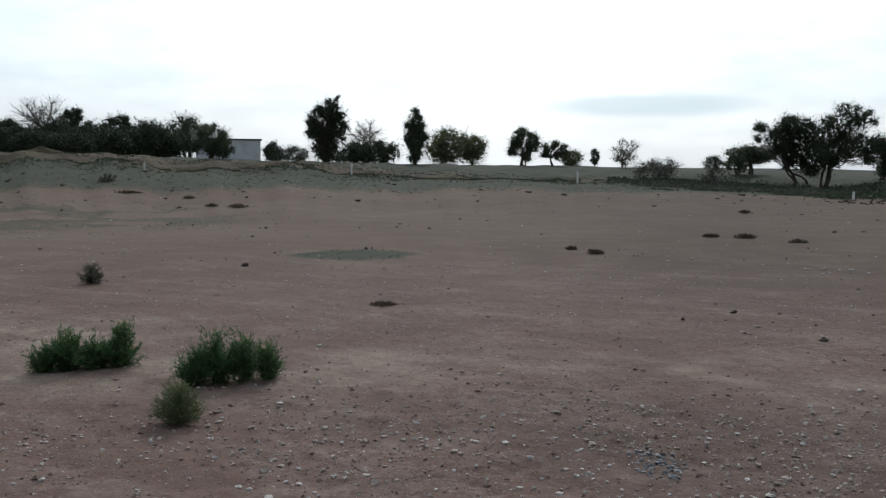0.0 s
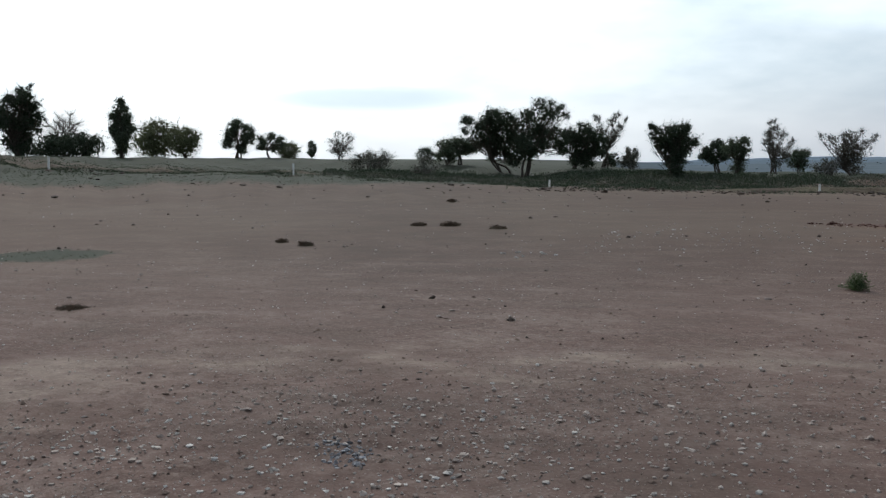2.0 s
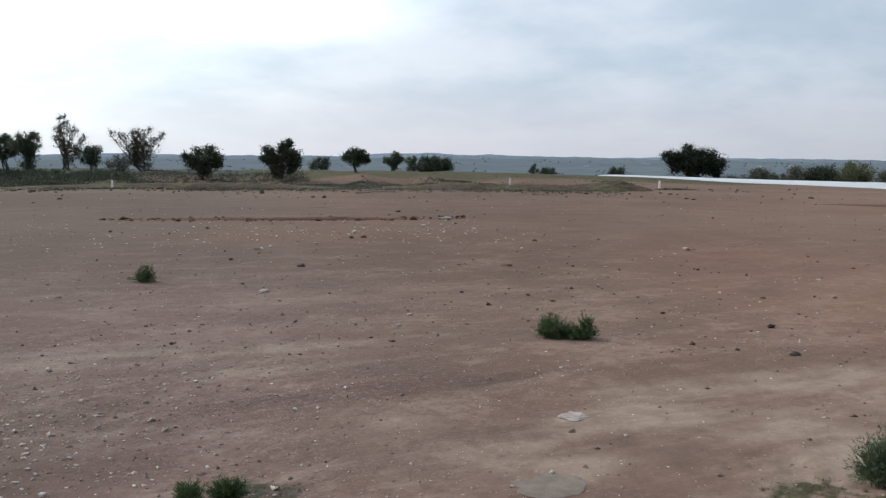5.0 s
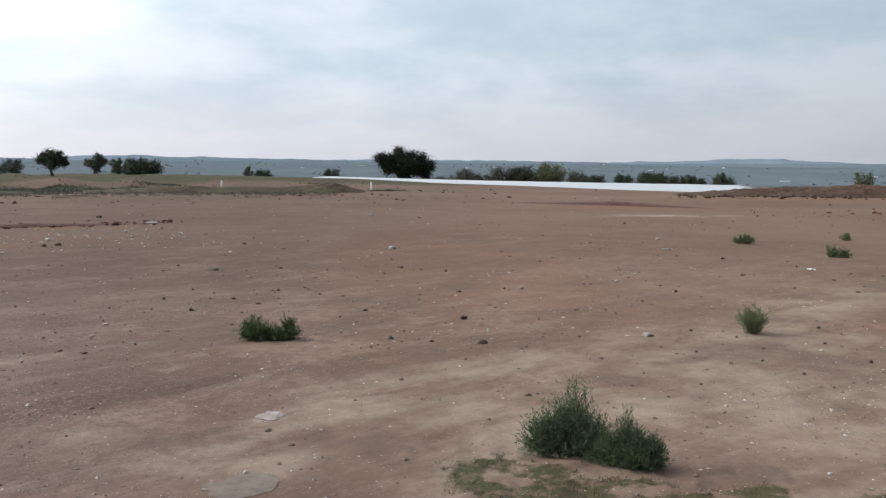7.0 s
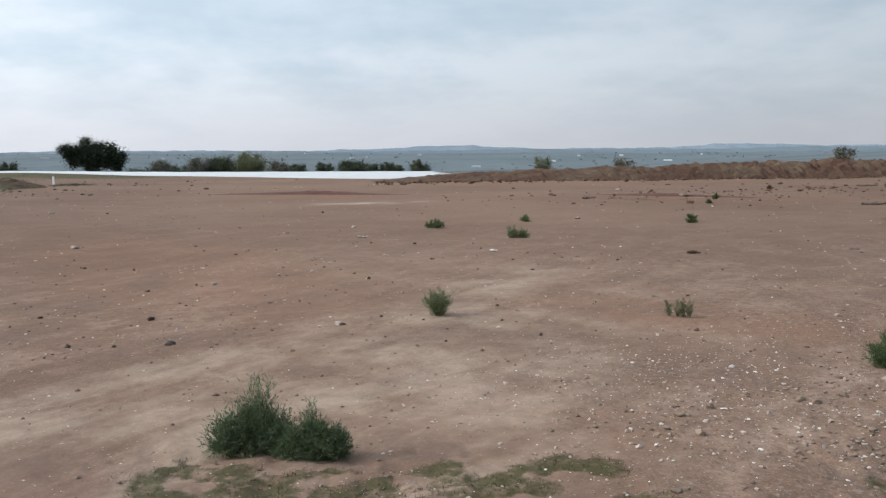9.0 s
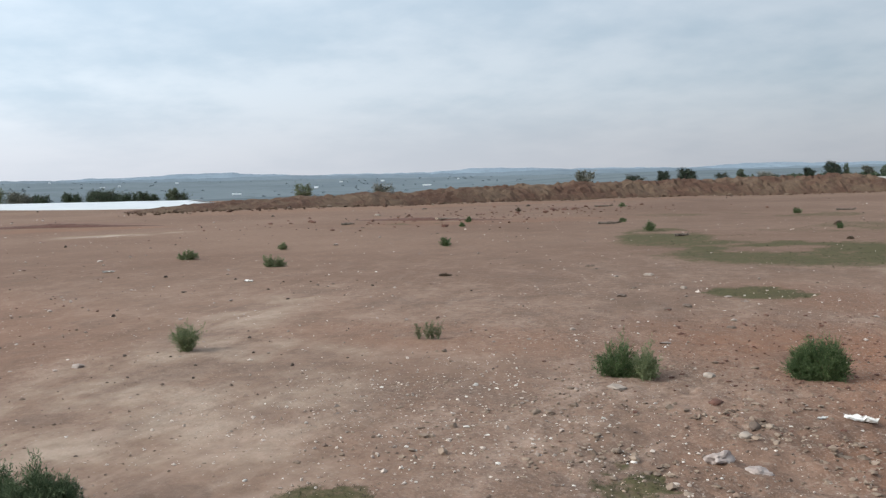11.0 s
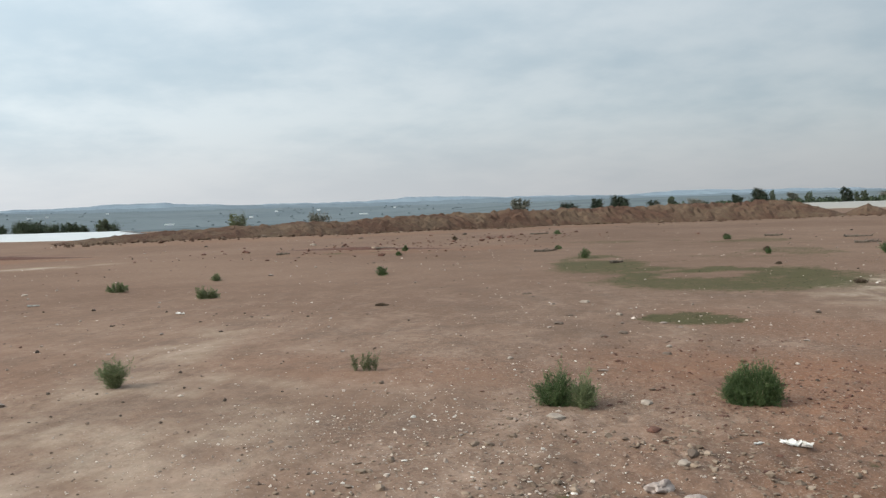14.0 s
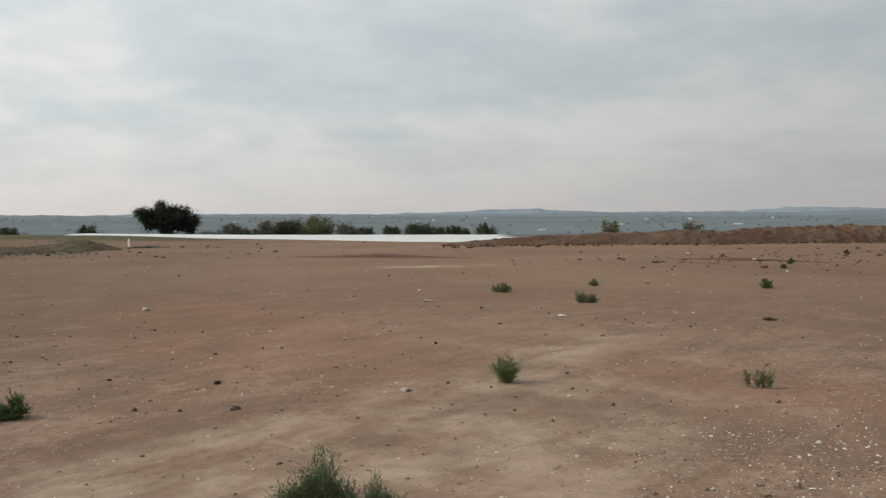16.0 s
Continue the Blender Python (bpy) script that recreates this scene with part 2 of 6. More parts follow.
def bark_material(name, dark, light):
    m, n, p = material(name)
    stretch = n.add("ShaderNodeMapping", Vector=p, Scale=(6, 6, 1.2))
    a = n.noise(stretch, 3.0, 5.0, 0.65)
    finish(n, n.mix(n.ramp(a, 0.3, 0.7), dark, light), 0.9, a, 0.6, 0.02)
    return m


def stone_material(name, dark, light, spread=0.6):
    m, n, p = material(name)
    rnd = n.add("ShaderNodeNewGeometry").outputs["Random Per Island"]
    a = n.noise(p, 9.0, 5.0, 0.65)
    b = n.noise(p, 60.0, 3.0, 0.6)
    k = n.math("ADD", n.math("MULTIPLY", rnd, spread), n.math("MULTIPLY", n.ramp(a, 0.3, 0.7), 1 - spread))
    col = n.mix(k, dark, light)
    col = n.mix(n.ramp(b, 0.55, 0.75, 0.0, 0.35), col, (0.18, 0.12, 0.09, 1))
    finish(n, col, 0.9, n.math("ADD", a, n.math("MULTIPLY", b, 0.3)), 0.5, 0.01)
    return m


def paint_material(name, base, worn, rough=0.6, scale=6.0, through_light=0.0):
    m, n, p = material(name)
    a = n.noise(p, scale, 5.0, 0.65)
    finish(n, n.mix(n.ramp(a, 0.5, 0.75), base, worn), rough, a, 0.15, 0.01, 0.35, through_light)
    return m


def berm_material(name, red, tan):
    """Loose tipped soil: red-brown and tan loads side by side, dark hollows between lumps."""
    m, n, p = material(name)
    a = n.noise(p, 0.45, 4.0, 0.6)
    b = n.noise(p, 2.4, 5.0, 0.65)
    c = n.noise(p, 9.0, 4.0, 0.65)
    col = n.mix(n.ramp(a, 0.38, 0.64), red, tan)
    col = n.mix(n.ramp(b, 0.52, 0.66, 0.0, 0.75), col, (0.062, 0.037, 0.028, 1))
    col = n.mix(n.ramp(c, 0.58, 0.74, 0.0, 0.5), col, (0.185, 0.135, 0.104, 1))
    finish(n, col, 0.95, n.math("ADD", b, n.math("MULTIPLY", c, 0.5)), 1.0, 0.12, 0.1)
    return m


SOIL = soil_material()
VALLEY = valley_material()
BERM_SOIL = berm_material("heaped_red_soil", (0.074, 0.042, 0.030, 1), (0.099, 0.067, 0.047, 1))
BANK_SOIL = berm_material("weedy_bank_soil", (0.072, 0.054, 0.038, 1), (0.100, 0.086, 0.054, 1))
RED_SOIL = stone_material("red_clods", (0.058, 0.026, 0.020, 1), (0.125, 0.062, 0.046, 1))
CLOD = stone_material("dark_clods", (0.038, 0.028, 0.023, 1), (0.135, 0.10, 0.08, 1))
GRAVEL = stone_material("brown_gravel", (0.105, 0.076, 0.062, 1), (0.54, 0.455, 0.395, 1))
DARK_CLOD = stone_material("damp_clods", (0.028, 0.021, 0.018, 1), (0.075, 0.055, 0.044, 1))
PEBBLE = stone_material("gravel", (0.09, 0.064, 0.053, 1), (0.47, 0.40, 0.355, 1))
ROCK = stone_material("pale_rock", (0.16, 0.128, 0.106, 1), (0.30, 0.252, 0.215, 1), 0.3)
RUBBLE = stone_material("brown_rubble", (0.075, 0.050, 0.036, 1), (0.27, 0.205, 0.158, 1))
PINK_ROCK = stone_material("pinkish_rock", (0.19, 0.150, 0.135, 1), (0.37, 0.315, 0.29, 1), 0.2)
SLAB = stone_material("soil_stained_slab", (0.125, 0.100, 0.080, 1), (0.185, 0.150, 0.122, 1), 0.0)
DARK_ROCK = stone_material("dark_rock", (0.035, 0.028, 0.025, 1), (0.09, 0.07, 0.06, 1), 0.3)
CHIPS = stone_material("white_chips", (0.27, 0.235, 0.205, 1), (0.60, 0.56, 0.52, 1))
LITTER = paint_material("white_litter", (0.52, 0.50, 0.48, 1), (0.26, 0.22, 0.19, 1), 0.6, 40.0)
CRUMB = stone_material("soil_crumbs", (0.055, 0.038, 0.030, 1), (0.21, 0.148, 0.116, 1))
PIPE = paint_material("white_plastic", (0.80, 0.79, 0.76, 1), (0.52, 0.46, 0.40, 1), 0.45, 3.0)
FILM = paint_material("white_film", (0.42, 0.43, 0.44, 1), (0.33, 0.34, 0.35, 1), 0.4, 0.4)
FILM_OLD = paint_material("weathered_film", (0.245, 0.228, 0.205, 1), (0.17, 0.155, 0.138, 1), 0.5, 0.25)
PLASTER = paint_material("grey_plaster", (0.70, 0.70, 0.69, 1), (0.52, 0.50, 0.48, 1), 0.85, 0.8)
ROOFING = paint_material("dark_roofing", (0.07, 0.065, 0.06, 1), (0.12, 0.10, 0.09, 1), 0.8, 1.5)
WOOD = bark_material("weathered_wood", (0.20, 0.15, 0.11, 1), (0.42, 0.35, 0.28, 1))
BARK = bark_material("dark_bark", (0.045, 0.036, 0.03, 1), (0.13, 0.105, 0.085, 1))
PALE_BARK = bark_material("grey_bark", (0.15, 0.135, 0.12, 1), (0.30, 0.27, 0.24, 1))
STEM = bark_material("green_stem", (0.10, 0.11, 0.06, 1), (0.25, 0.23, 0.14, 1))
DARK_LEAF = leaf_material("dark_leaf", (0.020, 0.032, 0.019, 1), (0.060, 0.080, 0.044, 1), 0.16)
EVERGREEN = leaf_material("evergreen_leaf", (0.009, 0.016, 0.010, 1), (0.030, 0.043, 0.023, 1), 0.05)
MID_LEAF = leaf_material("mid_leaf", (0.042, 0.060, 0.036, 1), (0.115, 0.138, 0.085, 1), 0.3)
OLIVE_LEAF = leaf_material("olive_leaf", (0.070, 0.085, 0.042, 1), (0.165, 0.175, 0.092, 1), 0.32)
GREY_LEAF = leaf_material("grey_leaf", (0.048, 0.052, 0.040, 1), (0.135, 0.132, 0.100, 1), 0.26)
BUSH_LEAF = leaf_material("bush_leaf", (0.024, 0.046, 0.019, 1), (0.118, 0.166, 0.066, 1), 0.25)
BLUE_BUSH_LEAF = leaf_material("blue_green_leaf", (0.034, 0.060, 0.032, 1), (0.175, 0.218, 0.118, 1), 0.3)
WEED_LEAF = leaf_material("dusty_weed_leaf", (0.066, 0.090, 0.042, 1), (0.205, 0.232, 0.118, 1), 0.28)
DEEP_LEAF = leaf_material("deep_green_leaf", (0.028, 0.064, 0.025, 1), (0.118, 0.215, 0.080, 1), 0.34)
# paled and blued leaves: the haze over far trees is put into the colour
HAZY_LEAF = leaf_material("haze_tinted_leaf", (0.120, 0.146, 0.162, 1), (0.138, 0.166, 0.182, 1), 0.5)
DRY_LEAF = leaf_material("dry_leaf", (0.062, 0.044, 0.032, 1), (0.150, 0.108, 0.076, 1), 0.15)
GRASS_BLADE = leaf_material("grass_blade", (0.020, 0.033, 0.015, 1), (0.062, 0.074, 0.037, 1), 0.25)
PATCH_BLADE = leaf_material("patch_blade", (0.026, 0.028, 0.015, 1), (0.068, 0.066, 0.037, 1), 0.25)


# ---- mesh building ----
class Soup:
    """Gathers points and faces of one mesh."""

    def __init__(self):
        self.points, self.faces, self.count = [], [], 0

    def lay(self, points, faces):
        points = np.asarray(points, float).reshape(-1, 3)
        self.points.append(points)
        self.faces.extend([tuple(int(i) + self.count for i in f) for f in faces])
        self.count += len(points)

    def leaves(self, corners):
        """corners: n x 3 x 3, one pointed blade each."""
        k = np.arange(len(corners) * 3).reshape(-1, 3) + self.count
        self.points.append(np.asarray(corners, float).reshape(-1, 3))
        self.faces.extend(map(tuple, k.tolist()))
        self.count += len(corners) * 3

    def many(self, shapes, faces):
        """shapes: n x m x 3 points, every one with the same faces."""
        n, m = shapes.shape[:2]
        faces = np.asarray(faces)
        k = (np.arange(n)[:, None, None] * m + faces[None] + self.count).reshape(-1, faces.shape[1])
        self.points.append(shapes.reshape(-1, 3))
        self.faces.extend(map(tuple, k.tolist()))
        self.count += n * m

    def tube(self, line, radii, sides=6):
        """A closed, tapered tube along a line of points."""
        line = np.asarray(line, float)
        way = np.gradient(line, axis=0)
        way /= np.linalg.norm(way, axis=1)[:, None] + 1e-9
        side = np.cross(way, (0.31, 0.95, 0.05))
        side /= np.linalg.norm(side, axis=1)[:, None] + 1e-9
        over = np.cross(way, side)
        turn = np.linspace(0, 2 * np.pi, sides, endpoint=False)
        ring = np.cos(turn)[None, :, None] * side[:, None] + np.sin(turn)[None, :, None] * over[:, None]
        pts = line[:, None] + ring * np.asarray(radii, float)[:, None, None]
        faces = []
        for i in range(len(line) - 1):
            for j in range(sides):
                k = (j + 1) % sides
                faces.append((i * sides + j, i * sides + k, (i + 1) * sides + k, (i + 1) * sides + j))
        faces.append(tuple(range(sides))[::-1])
        faces.append(tuple((len(line) - 1) * sides + j for j in range(sides)))
        self.lay(pts, faces)

    def mesh(self, name, mat, smooth=False):
        me = bpy.data.meshes.new(name)
        me.from_pydata(np.concatenate(self.points).tolist(), [], self.faces)
        me.materials.append(mat)
        if smooth:
            me.shade_smooth()
        me.update()
        return me


def part(name, soup, mat, parent, label="", smooth=False):
    ob = new(name, soup.mesh(name, mat, smooth))
    ob.parent = parent
    return tagged(ob, label)


def thing(name, x, y, z=None, turn=0.0):
    ob = new(name)
    ob.empty_display_size = 0.2
    ob.matrix_world = pose(x, y, float(ground_at(x, y)) if z is None else z, 0, 0, turn)
    return ob


def unit(v):
    return v / (np.linalg.norm(v, axis=-1, keepdims=True) + 1e-9)


def blades_at(rng, at, way, length, width):
    """Pointed leaves: a slim triangle from each place along its way."""
    side = unit(np.cross(way, unit(rng.normal(size=at.shape))))
    length, width = np.broadcast_to(length, len(at))[:, None], np.broadcast_to(width, len(at))[:, None]
    return np.stack([at + side * width * 0.5, at + way * length, at - side * width * 0.5], 1)


# ---- the lie of the land, by bearing (degrees clockwise from +y) and distance ----
BEARING = [-180, -60, -22, -10, 8, 22, 31, 39, 48, 62, 70, 76, 90, 106, 119, 140, 180]
FOOT = [0, 1.0, 1.2, 0.9, 0.7, 0.15, 0.04, 0, 0, 0, 0, 0, 0, 0, 0, 0, 0]
CREST = [0, 1.6, 2.2, 1.7, 1.6, 1.15, 0.55, 0.45, 0.42, 0.4, 0.15, -0.1, -0.3, -0.25, -0.1, 0, 0]
FALL = [0, 1.5, 1.5, 1.5, 2.0, 3.0, 22, 28, 30, 30, 30, 30, 30, 26, 8, 3, 0]


def ease(v, a, b):
    k = np.clip((v - a) / (b - a), 0, 1)
    return k * k * (3 - 2 * k)


def height(x, y):
    """Height of the ground, without its fine relief."""
    r = np.hypot(x, y)
    az = np.degrees(np.arctan2(x, y))
    foot, crest, fall = (np.interp(az, BEARING, c) for c in (FOOT, CREST, FALL))
    wob = 1.6 * np.sin(az * 0.5) + 1.1 * np.sin(az * 1.31 + 1) + 0.6 * np.sin(az * 3.1)
    near_edge = np.interp(az, [-22, 8, 31, 39, 180], [28, 30, 38, 44, 46])
    # the bank is steep in the north-west; further east it eases into a field that rises slowly
    steep, level = np.interp(az, [-7, 5, 22, 31], [50, 58, 58, 50]), np.interp(az, [-7, 5, 22, 31], [63, 86, 86, 62])
    lumps = 0.14 * np.sin(x * 0.9 + 2 * np.sin(y * 0.31)) * np.sin(y * 0.83 + 1.7 * np.sin(x * 0.23)) * ease(r, 46, 58) * (1 - ease(r, 110, 200)) * (1 - ease(az, 55, 68))
    return (foot * ease(r + wob, near_edge, 54) + (crest - foot) * ease(r + wob, steep, level) + lumps
            - fall * ease(r, 66, 520)
            + 0.03 * np.sin(x * 0.35 + 0.4) * np.sin(y * 0.29) * ease(r, 3, 12))


def ripple(x, y, seed=0.0):
    """Smooth random values from -1 to 1, one to a metre."""
    ix, iy = np.floor(x), np.floor(y)
    u, v = x - ix, y - iy
    u, v = u * u * (3 - 2 * u), v * v * (3 - 2 * v)

    def dice(i, j):
        h = np.sin(i * 127.1 + j * 311.7 + seed * 74.7) * 43758.5453
        return (h - np.floor(h)) * 2 - 1

    return (dice(ix, iy) * (1 - u) + dice(ix + 1, iy) * u) * (1 - v) + (dice(ix, iy + 1) * (1 - u) + dice(ix + 1, iy + 1) * u) * v


def rumple(x, y, scale, octaves=3, seed=0.0):
    """Ripples of several sizes together; scale: how many to the metre."""
    total, k = 0.0, 0.55
    for i in range(octaves):
        total = total + k * ripple(x * scale + 17.3 * i + seed, y * scale - 9.1 * i, seed + i)
        scale, k = scale * 2.1, k * 0.55
    return total


def rough_cover(x, y):
    """How cloddy the surface is: loose tipped soil to the south-east, swept dust elsewhere."""
    return np.clip(np.maximum.reduce([
        blob(x, y, 4.6, -4.3, 3.0, 1.9, 120), blob(x, y, 7.0, -6.4, 3.4, 1.8, 110) * 0.6, blob(x, y, 3.7, -1.9, 1.3, 0.8, 140) * 0.55,
        blob(x, y, -0.6, 6.0, 3.2, 1.8, 100) * 0.4, blob(x, y, 4.9, 0.0, 1.4, 0.8, 20) * 0.45]) + 0.16, 0, 1)


def relief(x, y):
    """Fine unevenness of the soil: shallow ruts along the wheel tracks, small humps and clods."""
    r = np.hypot(x, y)
    across = 0.545 * x + 0.839 * y
    along = 0.839 * x - 0.545 * y
    rut = np.sin(across * 2.6 + 0.8 * np.sin(along * 0.21)) * np.sin(across * 0.55 + 1.1 + 0.5 * np.sin(along * 0.13))
    hump = np.sin(x * 3.1 + 1.3 * np.sin(y * 1.7)) * np.sin(y * 2.7 + 1.1 * np.sin(x * 1.9))
    clods = 0.35 - np.abs(rumple(x, y, 4.6, 3, 2.0))
    return (0.006 * rut * (1 - ease(r, 8, 18)) + 0.0045 * hump * (1 - ease(r, 20, 45))
            + rough_cover(x, y) * (0.075 * clods + 0.034 * rumple(x, y, 1.3, 2, 5.0)) * (1 - ease(r, 9, 16)) * ease(r, 1.0, 2.4))


def ground_at(x, y):
    return height(x, y) + relief(x, y)


def blob(x, y, cx, cy, rx, ry, turn=0.0):
    """1 inside an ellipse, easing to 0 at its edge. turn: bearing of its long axis rx."""
    a = radians(turn)
    u = ((x - cx) * math.sin(a) + (y - cy) * math.cos(a)) / rx
    v = ((x - cx) * math.cos(a) - (y - cy) * math.sin(a)) / ry
    return 1 - ease(np.hypot(u, v), 0.45, 1.15)


def grass_cover(x, y):
    r = np.hypot(x, y)
    az = np.degrees(np.arctan2(x, y))
    # the sown verge and the fields behind it
    start = np.interp(az, [-60, -22, 8, 22, 31, 39, 62, 72, 80, 180], [33, 35, 39, 46, 50, 53, 53, 56, 64, 75])
    far = ease(r, start, start + 9) * np.interp(az, [-60, 30, 45, 75, 90], [0.95, 0.95, 0.95, 0.85, 0.4])
    spots = np.maximum.reduce([
        blob(x, y, -1.6, 16.8, 1.5, 1.3, 90), blob(x, y, -11.0, 27.0, 8.0, 9.0, 100) * 0.5,
        blob(x, y, 4.65, 0.1, 0.9, 0.5, 10) * 0.95, blob(x, y, 4.85, 0.55, 0.5, 0.42, 60) * 0.9, blob(x, y, 4.8, -0.85, 0.6, 0.4, 0) * 0.8, blob(x, y, 5.0, -1.4, 0.4, 0.25, 20) * 0.7, blob(x, y, 4.2, -1.2, 0.9, 0.4, 160) * 0.8,
        blob(x, y, 4.5, -2.9, 0.55, 0.28, 100) * 0.9, blob(x, y, 3.4, 2.9, 0.5, 0.3, 130) * 0.6,
        blob(x, y, 10.65, -8.1, 0.8, 0.9, 127), blob(x, y, 15.8, -12.6, 3.8, 3.4, 128) * 0.9, blob(x, y, 19.5, -16.0, 2.5, 5.0, 128) * 0.32,
        blob(x, y, 20.4, -12.4, 4.2, 1.6, 121) * 0.75, blob(x, y, 20.5, -18.5, 4.0, 2.0, 130) * 0.5,
        blob(x, y, 28.0, -21.0, 6.0, 2.5, 40) * 0.5, blob(x, y, 29.5, -10.0, 3.5, 0.9, 10) * 0.6,
        blob(x, y, 4.3, -5.2, 0.5, 0.3, 60) * 0.5, blob(x, y, 3.6, -1.9, 0.5, 0.3, 110) * 0.55]) * 0.93
    # the worn earthen face of the bank
    edge = np.interp(az, [-30, 20, 40, 80], [54, 53, 47, 47])
    face = ease(r, edge, edge + 4) * (1 - ease(r, edge + 7, edge + 12)) * np.interp(az, [-30, -5, 10, 25, 45, 80, 95], [0.6, 0.3, 0.25, 0.5, 0.75, 0.8, 0.5])
    # patches are ragged: tufts gather and bare soil shows between
    ragged = ease(spots + np.where(r < 8, 1.2, 1.0) * rumple(x, y, np.where(r < 8, 6.0, 0.75), 3, 3.0) * (spots > 0.01), np.where(r < 8, 0.16, 0.02), np.where(r < 8, 0.80, 0.58))
    return np.clip(np.maximum(far * (1 - face), np.minimum(ragged * np.where(r < 8, 0.80, np.where(x < 0, 0.95, 0.86)), 0.2 + spots)), 0, 1)


def red_cover(x, y):
    return np.clip(np.maximum.reduce([
        blob(x, y, 6.5, -6.6, 3.2, 1.7, 70), blob(x, y, 9.0, -8.8, 3.0, 1.2, 80) * 0.6,
        blob(x, y, 18.6, 15.6, 4.6, 1.6, 133) * 0.8, blob(x, y, 15.0, 12.6, 3.5, 2.5, 133) * 0.45,
        blob(x, y, 34.0, 2.0, 4.0, 1.5, 0) * 0.6, blob(x, y, 30.0, -12.0, 6.0, 2.0, 0) * 0.5,
        blob(x, y, 14.0, 3.0, 6.0, 2.5, 60) * 0.4, blob(x, y, 9.0, -3.6, 2.5, 0.9, 40) * 0.45,
        blob(x, y, 5.0, -3.9, 1.6, 0.6, 120) * 0.3, blob(x, y, 4.5, -5.2, 2.0, 1.3, 130) * 0.85, blob(x, y, 46.0, -18.0, 22.0, 2.5, 175) * 0.5]), 0, 1)


def pale_cover(x, y):
    return np.clip(np.maximum.reduce([
        blob(x, y, 12.4, -13.3, 3.0, 1.5, 137), blob(x, y, 29.8, 0.4, 2.4, 0.75, 170),
        blob(x, y, 31.4, -10.9, 1.4, 0.5, 155) * 0.8, blob(x, y, 5.57, 2.24, 0.16, 0.09, 120),
        blob(x, y, 1.36, 7.23, 1.45, 0.55, 117) * 0.55,
        blob(x, y, 3.64, 6.55, 1.63, 0.50, 89) * 0.50,
        blob(x, y, -0.77, 6.04, 0.72, 0.35, 121) * 0.40,
        blob(x, y, 4.66, 2.71, 0.91, 0.40, -173) * 0.55,
        blob(x, y, 5.25, 4.76, 1.54, 0.22, -55) * 0.45,
        blob(x, y, 6.85, 1.57, 1.08, 0.45, 135) * 0.45,
        blob(x, y, 7.13, 1.54, 1.61, 0.45, 124) * 0.50,
        blob(x, y, 10.45, -1.16, 4.25, 0.60, 116) * 0.50,
        blob(x, y, 5.15, 1.40, 0.55, 0.25, 136) * 0.45,
        blob(x, y, -3.9, 8.6, 1.8, 1.2, 90) * 0.75, blob(x, y, -2.0, 7.2, 2.4, 1.2, 95) * 0.5, blob(x, y, 7.0, -0.2, 3.6, 1.3, 105) * 0.55,
        blob(x, y, 5.6, 1.7, 1.6, 0.8, 120) * 0.5, blob(x, y, 7.9, -1.6, 2.2, 0.9, 100) * 0.5, blob(x, y, 0.6, 7.7, 2.6, 0.45, 95) * 0.4,
        blob(x, y, 2.9, 6.2, 1.6, 0.35, 120) * 0.4, blob(x, y, 5.6, 5.4, 2.4, 0.4, 130) * 0.45, blob(x, y, 5.4, -1.0, 1.0, 0.6, 100) * 0.4]), 0, 1)


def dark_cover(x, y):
    """Darker soil: gravelly patches, bands along the tracks, the face of the bank, and the plain by bearing."""
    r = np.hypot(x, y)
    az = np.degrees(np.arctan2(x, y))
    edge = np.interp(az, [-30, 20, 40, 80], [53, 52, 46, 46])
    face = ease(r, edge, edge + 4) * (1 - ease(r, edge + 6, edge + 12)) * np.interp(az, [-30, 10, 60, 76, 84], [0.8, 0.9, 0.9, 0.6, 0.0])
    # the plain darkens with distance, by an amount set for each bearing
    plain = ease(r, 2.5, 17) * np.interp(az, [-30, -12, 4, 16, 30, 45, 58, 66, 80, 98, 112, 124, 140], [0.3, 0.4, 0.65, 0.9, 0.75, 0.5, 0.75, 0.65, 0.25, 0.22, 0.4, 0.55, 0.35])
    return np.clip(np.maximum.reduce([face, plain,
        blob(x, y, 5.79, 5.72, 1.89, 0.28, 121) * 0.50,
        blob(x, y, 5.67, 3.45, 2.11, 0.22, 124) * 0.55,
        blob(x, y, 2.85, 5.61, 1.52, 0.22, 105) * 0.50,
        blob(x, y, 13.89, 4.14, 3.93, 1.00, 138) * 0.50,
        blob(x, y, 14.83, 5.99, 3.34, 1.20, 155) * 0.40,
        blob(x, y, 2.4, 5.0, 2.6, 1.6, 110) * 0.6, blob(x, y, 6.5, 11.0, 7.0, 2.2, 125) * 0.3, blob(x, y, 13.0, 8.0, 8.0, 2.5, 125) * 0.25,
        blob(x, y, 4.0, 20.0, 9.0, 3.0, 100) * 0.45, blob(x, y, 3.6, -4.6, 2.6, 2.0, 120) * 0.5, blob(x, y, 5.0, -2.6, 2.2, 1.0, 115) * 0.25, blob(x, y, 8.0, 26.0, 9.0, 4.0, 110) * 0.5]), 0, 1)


def grit_cover(x, y):
    """How stony the surface is: swept dust in the middle, gravel and crumbs to both sides."""
    r = np.hypot(x, y)
    az = np.degrees(np.arctan2(x, y))
    side = np.interp(az, [-180, -40, 20, 50, 70, 100, 112, 140, 180], [0.75, 0.75, 0.95, 0.8, 0.4, 0.35, 0.85, 0.95, 0.75])
    return side * (1 - 0.8 * ease(r, 8, 22))


def track_cover(x, y):
    """Wheel marks and dust bands show on the trodden middle of the plain."""
    return 1 - 0.9 * ease(np.hypot(x, y), 8, 24)


def warm_cover(x, y):
    """Where the soil turns from greyish to tan and reddish."""
    return ease(x - y, -1.5, 7)


